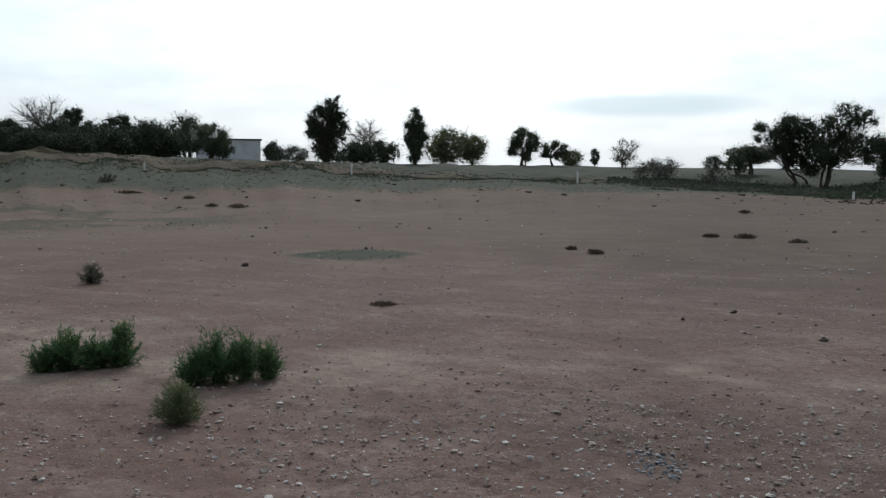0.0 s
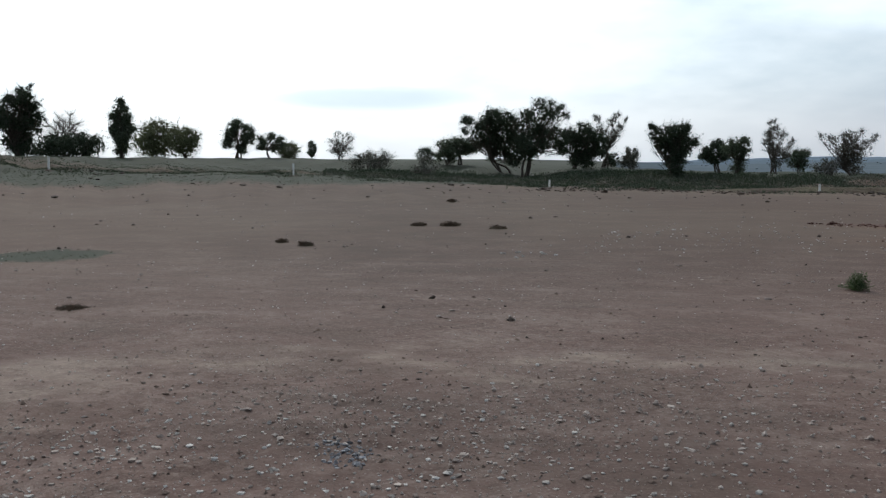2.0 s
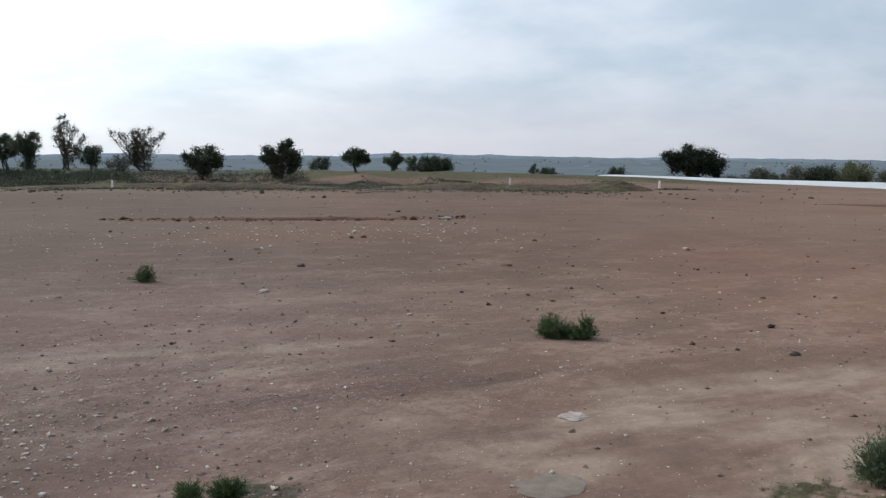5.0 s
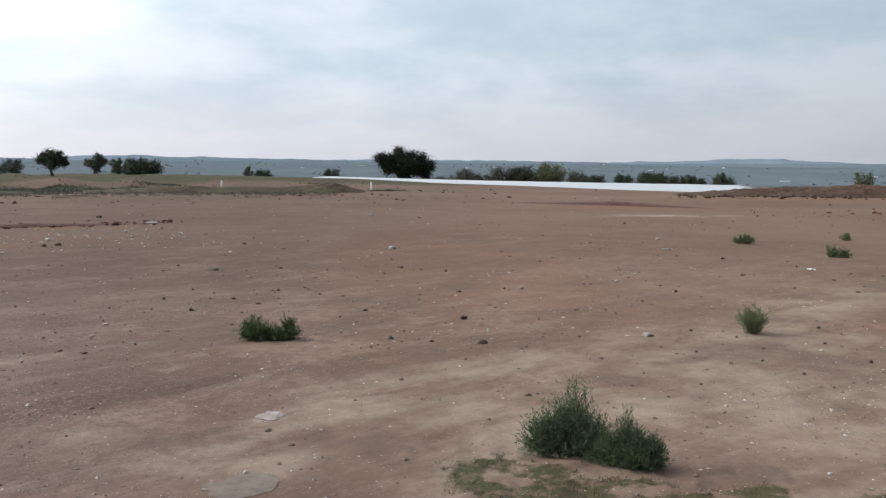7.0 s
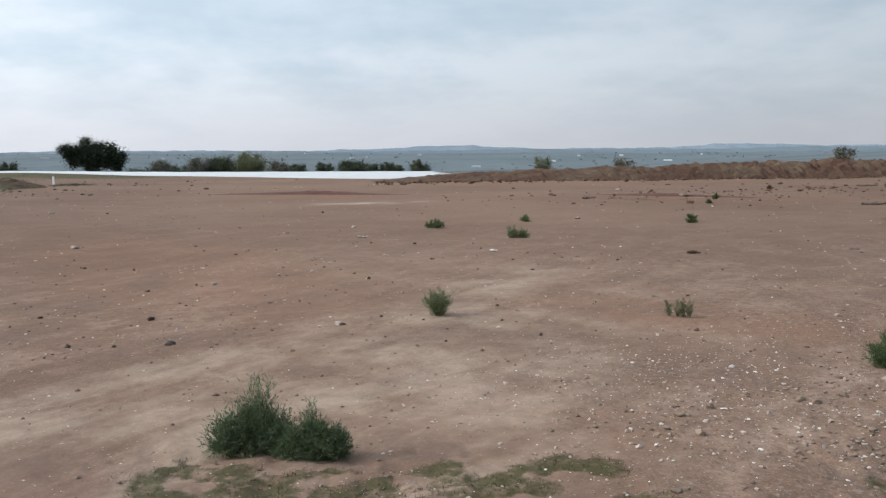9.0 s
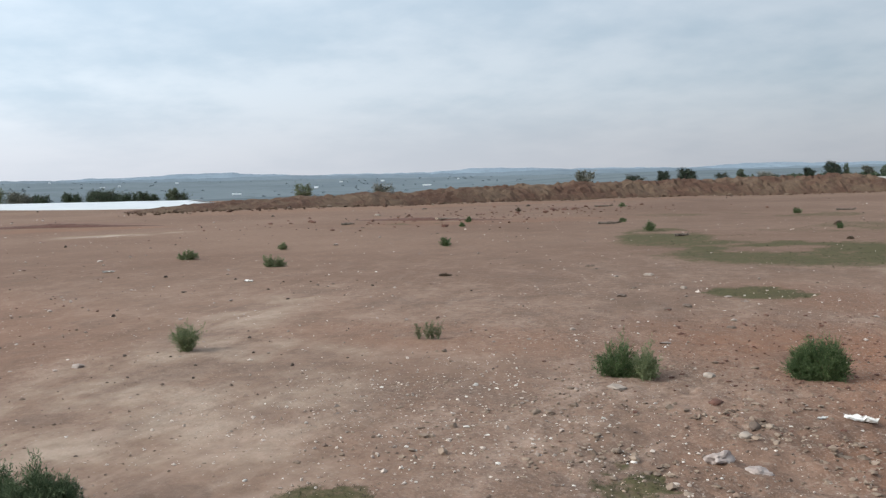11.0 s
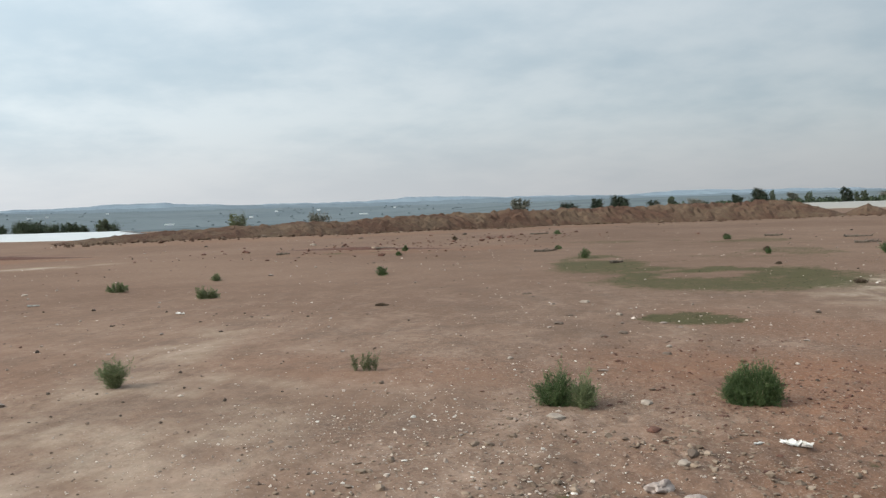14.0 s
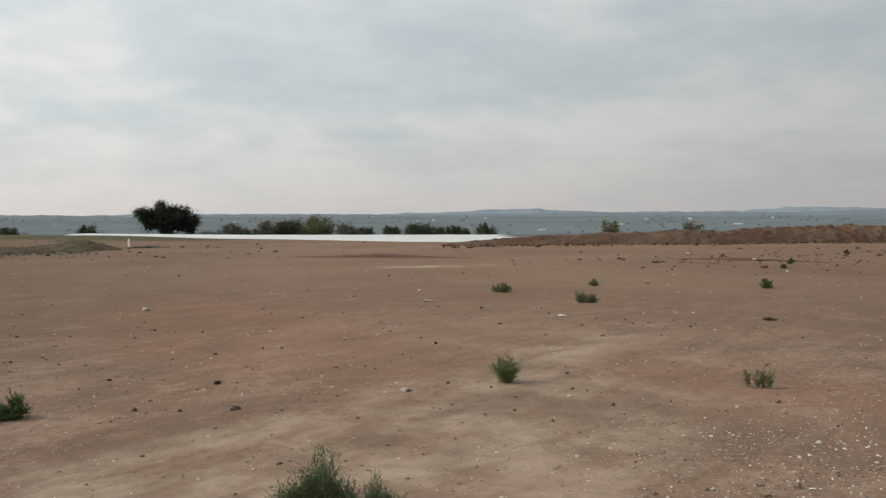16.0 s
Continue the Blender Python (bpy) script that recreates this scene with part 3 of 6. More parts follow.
# ---- ground: one sheet to the horizon ----
def build_ground():
    rings = np.concatenate([[0.0], np.geomspace(0.8, 2.4, 20)[:-1], np.geomspace(2.4, 12, 165)[:-1], np.geomspace(12, 75, 85), np.geomspace(77, 520, 40), np.geomspace(560, 4700, 26)])
    bearings = np.radians(np.concatenate([np.linspace(-34, 146, 630), np.linspace(149, 323, 40)]))
    r, a = np.meshgrid(rings, bearings, indexing="ij")
    x, y = r * np.sin(a), r * np.cos(a)
    z = ground_at(x, y)
    nr, na = r.shape
    i, j = np.meshgrid(np.arange(nr - 1), np.arange(na), indexing="ij")
    k = (j + 1) % na
    faces = np.stack([i * na + j, (i + 1) * na + j, (i + 1) * na + k, i * na + k], -1).reshape(-1, 4)
    me = bpy.data.meshes.new("ground")
    me.from_pydata(np.stack([x, y, z], -1).reshape(-1, 3).tolist(), [], faces.tolist())
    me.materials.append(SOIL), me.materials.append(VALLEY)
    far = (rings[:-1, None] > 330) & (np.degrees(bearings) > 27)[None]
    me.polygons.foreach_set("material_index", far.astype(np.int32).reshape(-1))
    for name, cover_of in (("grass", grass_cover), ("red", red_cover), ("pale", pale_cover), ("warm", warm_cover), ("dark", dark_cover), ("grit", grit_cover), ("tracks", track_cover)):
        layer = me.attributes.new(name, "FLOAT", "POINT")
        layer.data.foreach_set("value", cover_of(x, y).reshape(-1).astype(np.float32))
    me.shade_smooth()
    me.update()
    return tagged(new("ground", me), "bare brown dirt plain with gravel, wheel tracks and grassy verge", "ground", kind="structure")


build_ground()


def ridge(name, distance, base, tops, mat, label, seed, deep=0.08):
    """A far range of hills: a wall of land with a crest, from bearing to bearing. tops: bearing, height pairs."""
    rng = np.random.default_rng(seed)
    az = np.linspace(-40, 155, 2400)
    top = np.interp(az, [t[0] for t in tops], [t[1] for t in tops])
    rough = sum(np.sin(az * f + rng.uniform(0, 6)) / f for f in (0.35, 0.8, 1.7, 3.9, 8.3, 17.0))
    top = top * (1 + 0.10 * rough) + distance * 0.00022 * rough 
    woody = np.convolve(rng.normal(size=len(az) + 6), np.ones(7) / 7, "valid") * distance * 0.0006
    a = np.radians(az)
    rows = []
    for k, rise in ((0.0, 0.0), (0.35, 0.40), (0.7, 0.76), (1.0, 1.0), (1.04, 0.9)):
        d = distance * (1 - deep * (1 - k))
        rows.append(np.stack([d * np.sin(a), d * np.cos(a), base + (top - base) * rise + (woody if k >= 1 else 0)], -1))
    pts = np.stack(rows)
    n = len(az)
    i, j = np.meshgrid(np.arange(4), np.arange(n - 1), indexing="ij")
    s = Soup()
    s.lay(pts, np.stack([i * n + j, i * n + j + 1, (i + 1) * n + j + 1, (i + 1) * n + j], -1).reshape(-1, 4))
    return tagged(new(name, s.mesh(name, mat, False)), label, "hills", kind="structure")


# haze is painted into the base colours: each farther ridge is bluer and paler
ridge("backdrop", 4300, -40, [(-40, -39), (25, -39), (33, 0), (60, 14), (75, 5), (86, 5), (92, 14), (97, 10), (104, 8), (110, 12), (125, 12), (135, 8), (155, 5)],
      backdrop_material("haze_tinted_hills", (0.165, 0.205, 0.245, 1), (0.178, 0.218, 0.256, 1)), "low blue hazy hills along the far horizon", 3)
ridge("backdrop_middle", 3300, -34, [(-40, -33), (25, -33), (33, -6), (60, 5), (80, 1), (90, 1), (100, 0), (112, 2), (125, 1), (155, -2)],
      backdrop_material("haze_tinted_middle_slopes", (0.128, 0.158, 0.186, 1), (0.142, 0.172, 0.198, 1)), "hazy middle slopes of the wide valley", 5, 0.2)
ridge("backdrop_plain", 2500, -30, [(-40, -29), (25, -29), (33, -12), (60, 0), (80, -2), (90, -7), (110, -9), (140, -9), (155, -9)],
      backdrop_material("haze_tinted_slopes", (0.112, 0.134, 0.150, 1), (0.130, 0.152, 0.166, 1)), "far slopes of the wide valley, haze-tinted blue-green", 8, 0.45)


# ---- trees ----
STYLES = {
    # leaves per square metre, leaf size, crown start, lobes, twigs, leaf, bark, words
    "dense": (1350, 0.115, 0.09, 28, 8, "DARK_LEAF", "BARK", "dark dense thorn tree in full leaf on the grassy bank"),
    "thick": (1200, 0.125, 0.0, 12, 7, "DARK_LEAF", "BARK", "low dense dark green shrub tree by the field edge"),
    "round": (1100, 0.15, 0.13, 30, 3, "EVERGREEN", "BARK", "broad round-crowned dark evergreen tree beside the white tunnels"),
    "vase": (1250, 0.11, 0.16, 26, 9, "DARK_LEAF", "BARK", "many-stemmed dark thorn tree spreading wide above its stems"),
    "far": (1200, 0.125, 0.0, 12, 6, "EVERGREEN", "BARK", "dark bushy tree far beyond the soil berm"),
    "open": (950, 0.11, 0.07, 22, 8, "MID_LEAF", "BARK", "open-crowned thorn tree with feathery green leaves"),
    "cone": (1700, 0.115, 0.02, 22, 9, "DARK_LEAF", "BARK", "dense dark tree leafy down to the ground"),
    "tall": (1300, 0.115, 0.06, 13, 10, "MID_LEAF", "BARK", "slim tall tree with upright leafy crown"),
    "olive": (950, 0.125, 0.03, 12, 10, "OLIVE_LEAF", "BARK", "olive-green leafy tree at the field edge"),
    "bare": (26, 0.10, 0.30, 9, 46, "GREY_LEAF", "PALE_BARK", "almost leafless pale tree with thin spreading branches"),
    "bareleaf": (480, 0.10, 0.26, 12, 12, "GREY_LEAF", "BARK", "sparse half-bare tree with thin branches on the bank"),
    "greyshrub": (900, 0.12, 0.0, 10, 14, "GREY_LEAF", "PALE_BARK", "grey-green twiggy shrub in dry grass"),
}
PAINTS = {"EVERGREEN": EVERGREEN, "DARK_LEAF": DARK_LEAF, "MID_LEAF": MID_LEAF, "OLIVE_LEAF": OLIVE_LEAF, "GREY_LEAF": GREY_LEAF, "BARK": BARK, "PALE_BARK": PALE_BARK}


def bent(rng, a, b, n, sway):
    """A crooked line from a to b."""
    k = np.linspace(0, 1, n)[:, None]
    off = rng.normal(size=(2, 3)) * sway * np.linalg.norm(b - a)
    return a + (b - a) * k + off[0] * np.sin(np.pi * k) * 0.6 + off[1] * np.sin(2 * np.pi * k) * 0.35


def tree(x, y, h, w, style, seed):
    """A tree whose crown is an uneven egg of clumps."""
    rng = np.random.default_rng(seed * 7 + 1)
    start, lobes = STYLES[style][2:4]
    c0 = h * start
    places, sizes = [], []
    for i in range(lobes):
        ang = i * 2.4 + rng.uniform(-0.5, 0.5)
        lift = (i + 0.5) / lobes
        belly = math.sin(math.pi * (0.16 + 0.74 * lift)) ** 0.85
        if style in ("thick", "far", "tall", "greyshrub"):
            belly = 0.3 + 0.7 * math.sin(math.pi * (0.26 + 0.62 * lift))
        out = w * 0.5 * belly * rng.uniform(0.6, 0.95) * (0.5 if i % 3 == 0 else 1)
        reach = rng.uniform(0.17, 0.29) * 20 / (20 + max(0, lobes - 14)) * min(w, (h - c0) * 1.6) * (1.15 - 0.4 * lift)
        up_at = min(c0 + (h - c0) * (0.14 + 0.74 * lift), h - reach * rng.uniform(0.75, 1.0))
        places.append((out * math.cos(ang), out * math.sin(ang), up_at))
        sizes.append(reach)
    return grown(x, y, h, w, c0, np.array(places), np.array(sizes), style, rng)


def shaped_tree(x, y, style, seed, masses):
    """A tree with a crown of its own outline. masses: metres across the line of sight, height and radius of each leaf mass."""
    rng = np.random.default_rng(seed * 7 + 1)
    across = unit(np.array([y, -x, 0.0]))
    deep = unit(np.array([x, y, 0.0]))
    w = max(m[0] + m[2] for m in masses) - min(m[0] - m[2] for m in masses)
    h = max(m[1] + m[2] * 0.9 for m in masses)
    places, sizes = [], []
    for o, up_at, r in masses:
        r = r * (1.0 if style.startswith("bare") else 1.22)
        base = across * o + deep * rng.normal() * 0.12 * w + (0, 0, up_at)
        # a mass is a few clumps with gaps between them
        for k in range(6):
            off = rng.normal(size=3)
            off = off / np.linalg.norm(off) * r * (0.0 if k == 0 else rng.uniform(0.5, 0.95))
            places.append(np.maximum(base + off * (1, 1, 0.85), (-99, -99, 0.12)))
            sizes.append(r * (0.95 if k == 0 else rng.uniform(0.40, 0.75)))
    return grown(x, y, h, w, min(m[1] - m[2] for m in masses) * 0.5, np.array(places), np.array(sizes), style, rng, True)


def grown(x, y, h, w, c0, places, sizes, style, rng, shaped=False):
    """Trunk, limbs, twigs and leaves for a crown whose clumps are given."""
    per_area, leaf, start, _, twigs, leaf_name, bark_name, words = STYLES[style]
    low = style in ("thick", "greyshrub")
    root = thing("shrub" if low else "tree", x, y)
    wood, crown = Soup(), Soup()
    lobes = len(places)
    stems = 1 if style in ("round", "tall") else 4 if shaped and w > 4 else int(rng.integers(2, 5))
    thick = (0.028 * h + 0.02 * w) * (0.62 if style.startswith("bare") else 0.7 if style == "vase" else 1.0)
    apart = 0.05 if shaped and stems == 4 else 0.04
    feet = [np.array([rng.normal() * apart * w, rng.normal() * apart * w, -0.25]) for _ in range(stems)]
    tips, limbs = [], []
    split = style in ("bare", "bareleaf", "vase", "open", "cone")
    for s_i, foot in enumerate(feet):
        fork = np.array([places[s_i % lobes, 0] * 0.35, places[s_i % lobes, 1] * 0.35, c0 + (h - c0) * rng.uniform(0.12, 0.3)])
        wood.tube(bent(rng, foot, fork, 6, 0.10), np.linspace(thick, thick * 0.62, 6) / math.sqrt(stems) * 1.2, 7)
        for i in range(s_i, lobes, stems):
            limb = bent(rng, fork, places[i], 6, 0.12)
            arm = Soup() if split else wood
            if split:
                limbs.append(arm)
            arm.tube(limb, np.linspace(thick * 0.34, thick * 0.08, 6) / math.sqrt(stems) * 1.2, 5)
            for _ in range(twigs // 2 if shaped else twigs):
                a = limb[int(rng.integers(2, 6))]
                push = unit(rng.normal(size=3) * (1, 1, 0.7) + (places[i] - (0, 0, c0 + (h - c0) * 0.4)) * (0.8 / (0.3 * w + 0.1)) + (0, 0, 0.5))
                b = a + push * sizes[i] * rng.uniform(0.9, 2.1)
                b[2] = min(b[2], h * 1.04)
                twig = bent(rng, a, b, 4, 0.10)
                arm.tube(twig[[0, 2, 3]], np.linspace(thick * 0.13, thick * 0.03, 3) + 0.003, 3)
                tips.append(twig[1:])
    tips = np.concatenate(tips) if tips else places
    area = w * (h - c0) * 0.8
    count = int(min(21000, max(300, per_area * area * (1.6 if shaped else 1.0))))
    share = sizes ** 2 / (sizes ** 2).sum()
    pick = rng.choice(lobes, count, p=share)
    on_twig = rng.random(count) < (0.6 if style.startswith("bare") else 0.06 if style == "round" else 0.34)
    shell = unit(rng.normal(size=(count, 3))) * (rng.random(count) ** 0.45)[:, None]
    if shaped:
        shell = rng.normal(size=(count, 3)) * 0.5
        shell *= np.minimum(1.0, 1.0 / (np.linalg.norm(shell, axis=1, keepdims=True) + 1e-9))
    at = places[pick] + shell * sizes[pick][:, None] * (1.15, 1.15, 0.95) * rng.uniform(0.75, 1.3, (count, 1))
    at = np.where(on_twig[:, None], tips[rng.integers(0, len(tips), count)] + rng.normal(size=(count, 3)) * 0.018 * w, at)
    at[:, 2] = np.maximum(at[:, 2], 0.06)
    size = leaf * rng.uniform(0.6, 1.35, count) * (1.0 if h > 1.6 else 0.75) * (0.85 if shaped else 1.0)
    deep_in = (np.linalg.norm(at - places[pick], axis=1) < sizes[pick] * 0.75) & (per_area > 400)
    size = np.where(deep_in, size * (2.2 if style == "round" else 1.2 if style.startswith("bare") else 1.75 if shaped else 1.6), np.where(on_twig, size * 0.7, size))
    crown.leaves(blades_at(rng, at, unit(rng.normal(size=(count, 3)) + (0, 0, 0.15)), size, size * 0.62))
    trunk = part("trunk", wood, PAINTS[bark_name], root, "crooked branching trunk")
    for arm in limbs:
        part("limb", arm, PAINTS[bark_name], trunk)
    part("crown", crown, PAINTS[leaf_name], root)
    return tagged(root, words, "shrub" if low else "tree")


tree(-34.2, 74.5, 2.9, 3.5, "dense", 1)
tree(-32.7, 77.4, 4.8, 4.3, "bare", 2)
tree(-31.3, 80.1, 4.4, 3.1, "dense", 3)
tree(-32.3, 73.2, 2.2, 5.3, "thick", 4)
tree(-30.8, 76.0, 2.9, 4.9, "thick", 5)
tree(-28.5, 76.9, 2.7, 5.4, "thick", 6)
tree(-27.2, 79.5, 3.7, 3.5, "dense", 7)
tree(-23.8, 76.4, 2.9, 4.3, "thick", 8)
tree(-22.3, 82.0, 4.0, 4.3, "open", 9)
tree(-20.5, 83.5, 3.4, 3.1, "open", 10)
tree(-19.6, 108.2, 2.6, 2.2, "thick", 11)
tree(-11.9, 75.1, 1.4, 2.7, "thick", 12)
shaped_tree(-8.6, 69.5, "cone", 13, [(-1.0, 2.2, 0.5), (1.0, 2.1, 0.5), (0.9, 3.5, 0.42), (-0.9, 3.4, 0.42), (0, 2.4, 0.8), (-0.7, 2.7, 0.55), (0.75, 3, 0.5), (-0.15, 3.6, 0.65), (0.35, 4, 0.5), (0.1, 4.5, 0.3), (0.75, 4.75, 0.2), (0, 1.4, 0.75), (-0.3, 0.7, 0.65), (0.35, 0.6, 0.6), (-1.25, 2.9, 0.3), (1.3, 2.7, 0.3), (-0.6, 3.9, 0.3)])
tree(-7.0, 83.7, 4.0, 3.3, "bare", 14)
tree(-7.6, 79.6, 2.0, 2.9, "thick", 15)
tree(-5.3, 77.8, 2.0, 3.4, "thick", 16)
shaped_tree(-2.3, 76.0, "tall", 17, [(0, 4.3, 0.25), (0.05, 3.8, 0.4), (-0.4, 3.3, 0.45), (0.35, 3.1, 0.45), (-0.1, 2.6, 0.6), (0.6, 2.3, 0.4), (-0.55, 2.1, 0.35), (0, 1.7, 0.6), (0.1, 1, 0.5), (-0.1, 0.5, 0.4)])
tree(0.2, 90.0, 3.6, 4.1, "olive", 18)
tree(2.7, 92.0, 2.9, 3.3, "olive", 19)
shaped_tree(7.1, 83.7, "open", 20, [(-0.1, 2.85, 0.45), (0.8, 2.4, 0.5), (-0.6, 1.8, 0.55), (0.6, 1.55, 0.55), (-1.1, 1.1, 0.4), (0.4, 0.6, 0.45), (-0.4, 2.4, 0.5), (1.15, 1.9, 0.3)])
shaped_tree(10.1, 87.4, "open", 21, [(-0.6, 1.5, 0.45), (0.15, 1.8, 0.45), (1, 1.5, 0.4), (0.6, 0.8, 0.4), (-0.7, 1, 0.35), (1.25, 1.1, 0.25)])
tree(12.3, 91.2, 1.8, 2.2, "olive", 22)
tree(15.0, 93.8, 2.1, 1.1, "open", 23)
shaped_tree(15.5, 80.5, "bareleaf", 24, [(-0.8, 1.7, 0.4), (-0.3, 2.2, 0.4), (0.4, 2.1, 0.4), (0.9, 1.7, 0.35), (0, 1.4, 0.5), (0.5, 1.1, 0.5), (-0.5, 0.9, 0.5), (0.1, 0.5, 0.5)])
tree(15.1, 66.3, 1.5, 3.6, "greyshrub", 25)
tree(17.1, 59.6, 1.3, 1.4, "greyshrub", 26)
tree(22.3, 71.6, 2.1, 2.3, "open", 27)
shaped_tree(23.8, 72.4, "open", 28, [(-0.95, 1.4, 0.55), (0, 1.6, 0.6), (0.95, 1.35, 0.6), (-0.2, 1.95, 0.4), (0.5, 1, 0.4), (1.4, 1.6, 0.3)])
tree(22.5, 79.0, 1.3, 1.7, "thick", 29)
shaped_tree(24.8, 65.7, "vase", 30, [(-2.5, 3.7, 0.42), (-2.75, 3.1, 0.3), (-1.8, 3, 0.5), (-1.1, 4.1, 0.5), (-1.5, 3.5, 0.5), (-0.4, 3.6, 0.8), (0.5, 2.9, 0.9), (-0.3, 2.2, 0.75), (-1.2, 2.3, 0.45), (0.15, 1.5, 0.6), (-0.5, 4.3, 0.4), (0.6, 1, 0.4), (-0.7, 1.3, 0.4), (-0.9, 3.0, 0.6)])
shaped_tree(25.9, 64.0, "vase", 31, [(1.1, 5.1, 0.5), (2.4, 4.9, 0.4), (2.9, 4.4, 0.26), (1.7, 4.3, 0.65), (0.3, 4.3, 0.55), (0.9, 3.4, 0.8), (2, 3.2, 0.7), (2.7, 2.8, 0.55), (-0.6, 3.5, 0.75), (0, 2.5, 0.75), (1.3, 2.3, 0.45), (-1.2, 4.3, 0.42), (-0.3, 1.5, 0.5), (2.2, 2.3, 0.4), (1.9, 5.2, 0.3), (-0.9, 1.1, 0.45), (0.4, 1.6, 0.4), (2.5, 1.9, 0.35), (-0.5, 2.3, 0.6)])
shaped_tree(29.7, 63.6, "vase", 33, [(0.9, 2.1, 0.85), (-0.3, 2.75, 0.45), (0.6, 3, 0.5), (1.5, 2.2, 0.6), (0.4, 1.2, 0.75), (-0.9, 1.6, 0.45), (1.6, 1.3, 0.5), (0, 2.1, 0.6), (0.9, 0.6, 0.5), (0.2, 0.6, 0.45), (0.9, 1.4, 0.7)])
shaped_tree(32.3, 64.6, "bareleaf", 34, [(1, 3.8, 0.3), (0.6, 3.4, 0.36), (-0.4, 3.6, 0.36), (0, 2.8, 0.4), (1, 2.3, 0.36), (1.35, 3, 0.3), (0.4, 2, 0.4), (-0.2, 1.4, 0.4), (1.6, 3.5, 0.22)])
tree(37.9, 70.7, 2.0, 1.6, "greyshrub", 35)
tree(41.1, 80.3, 1.5, 1.4, "thick", 36)
shaped_tree(31.0, 51.7, "vase", 37, [(-1.25, 2.65, 0.42), (-0.45, 2.95, 0.36), (0.25, 2.8, 0.42), (-0.4, 2.1, 0.7), (0.45, 1.95, 0.65), (0.95, 2.1, 0.36), (0, 1.2, 0.5), (-0.05, 0.55, 0.42), (-0.9, 2, 0.45), (-1.5, 2.95, 0.2), (0, 1.6, 0.7), (0.1, 0.3, 0.35)])
shaped_tree(40.8, 62.1, "dense", 38, [(-0.75, 1.6, 0.5), (-0.1, 2.05, 0.45), (0.75, 1.7, 0.5), (-0.4, 1, 0.35), (0.3, 1.5, 0.5), (-1.1, 1.3, 0.3)])
shaped_tree(39.6, 58.0, "open", 39, [(-0.1, 2.15, 0.5), (0.5, 2.4, 0.32), (-0.5, 1.75, 0.5), (0.1, 1.1, 0.45), (0, 0.4, 0.4), (0.4, 1.7, 0.4)])
shaped_tree(40.4, 55.0, "bareleaf", 40, [(-0.2, 3.5, 0.25), (-0.35, 2.8, 0.36), (0.45, 2.6, 0.42), (1.1, 2, 0.4), (0, 1.7, 0.45), (0.7, 1.4, 0.45), (1.6, 1.4, 0.28), (0.2, 0.7, 0.4), (-0.6, 2.2, 0.26), (0, 3.1, 0.3)])
shaped_tree(40.5, 52.5, "open", 41, [(0, 1.2, 0.45), (0.5, 1.45, 0.26), (-0.3, 0.75, 0.36), (0.25, 0.6, 0.36)])
tree(40.6, 49.8, 1.1, 1.6, "greyshrub", 42)
shaped_tree(41.8, 48.8, "bareleaf", 43, [(-1.9, 2.45, 0.24), (-1.2, 2.2, 0.4), (-0.5, 2.5, 0.4), (0.25, 2.5, 0.38), (0.9, 2.2, 0.28), (-0.2, 1.8, 0.55), (-0.8, 1.7, 0.45), (0.15, 1.25, 0.5), (0.5, 1.75, 0.5), (-0.35, 2.2, 0.5), (0.1, 0.75, 0.45), (0.25, 0.35, 0.4), (1.2, 2.4, 0.16)])
shaped_tree(38.4, 39.8, "dense", 44, [(-1, 1.3, 0.22), (-0.37, 1.2, 0.5), (0.45, 1.3, 0.48), (0.2, 1.65, 0.28), (0, 0.75, 0.45), (0.7, 1, 0.3), (-0.7, 0.95, 0.28)])
shaped_tree(42.2, 37.4, "dense", 45, [(-0.75, 1.55, 0.38), (0.1, 1.65, 0.45), (0.4, 2.05, 0.2), (0.75, 1.3, 0.4), (-0.3, 1.1, 0.5), (0.55, 0.7, 0.35), (-0.3, 0.55, 0.36), (-1, 1.2, 0.25)])
tree(69.8, 57.3, 1.5, 1.9, "thick", 46)
shaped_tree(51.3, 38.8, "dense", 47, [(-0.7, 1.2, 0.34), (0, 1.4, 0.38), (0.4, 1.2, 0.34), (-0.2, 1.1, 0.4), (0.65, 1, 0.2)])
shaped_tree(78.1, 54.7, "open", 48, [(-0.6, 1.2, 0.4), (0.15, 1.6, 0.42), (0.6, 1.2, 0.36), (0, 1, 0.4), (0.1, 0.5, 0.25)])
tree(83.4, 55.9, 1.9, 1.8, "open", 49)
tree(88.4, 57.3, 2.1, 2.3, "thick", 50)
tree(90.0, 56.7, 1.9, 2.5, "thick", 51)
tree(134.2, 67.2, 3.3, 1.6, "open", 52)
tree(135.2, 65.2, 2.6, 3.2, "thick", 53)
tree(130.2, 51.8, 2.4, 2.7, "thick", 54)
shaped_tree(110.1, 33.8, "round", 55, [(-2.75, 3.05, 0.75), (-1.1, 3.2, 0.9), (1.2, 3, 0.95), (2.6, 2.3, 0.9), (0.1, 2.2, 1.4), (-2.3, 1.6, 0.95), (2, 1.3, 0.9), (-0.3, 1.2, 0.95), (-3, 2.3, 0.5), (0.3, 3.3, 0.6), (-1.3, 2.2, 1.1), (1.4, 2.1, 1.1)])
tree(109.1, 26.4, 1.7, 2.8, "greyshrub", 56)
tree(115.9, 23.3, 2.2, 3.4, "greyshrub", 57)
tree(116.4, 20.9, 2.4, 3.3, "thick", 58)
tree(116.9, 17.6, 2.7, 4.4, "olive", 59)
tree(129.3, 15.4, 2.3, 3.4, "greyshrub", 60)
tree(125.2, 5.5, 2.1, 4.2, "thick", 61)
tree(130.3, 0.3, 2.0, 1.7, "thick", 62)
tree(130.2, -3.5, 2.5, 2.0, "open", 63)
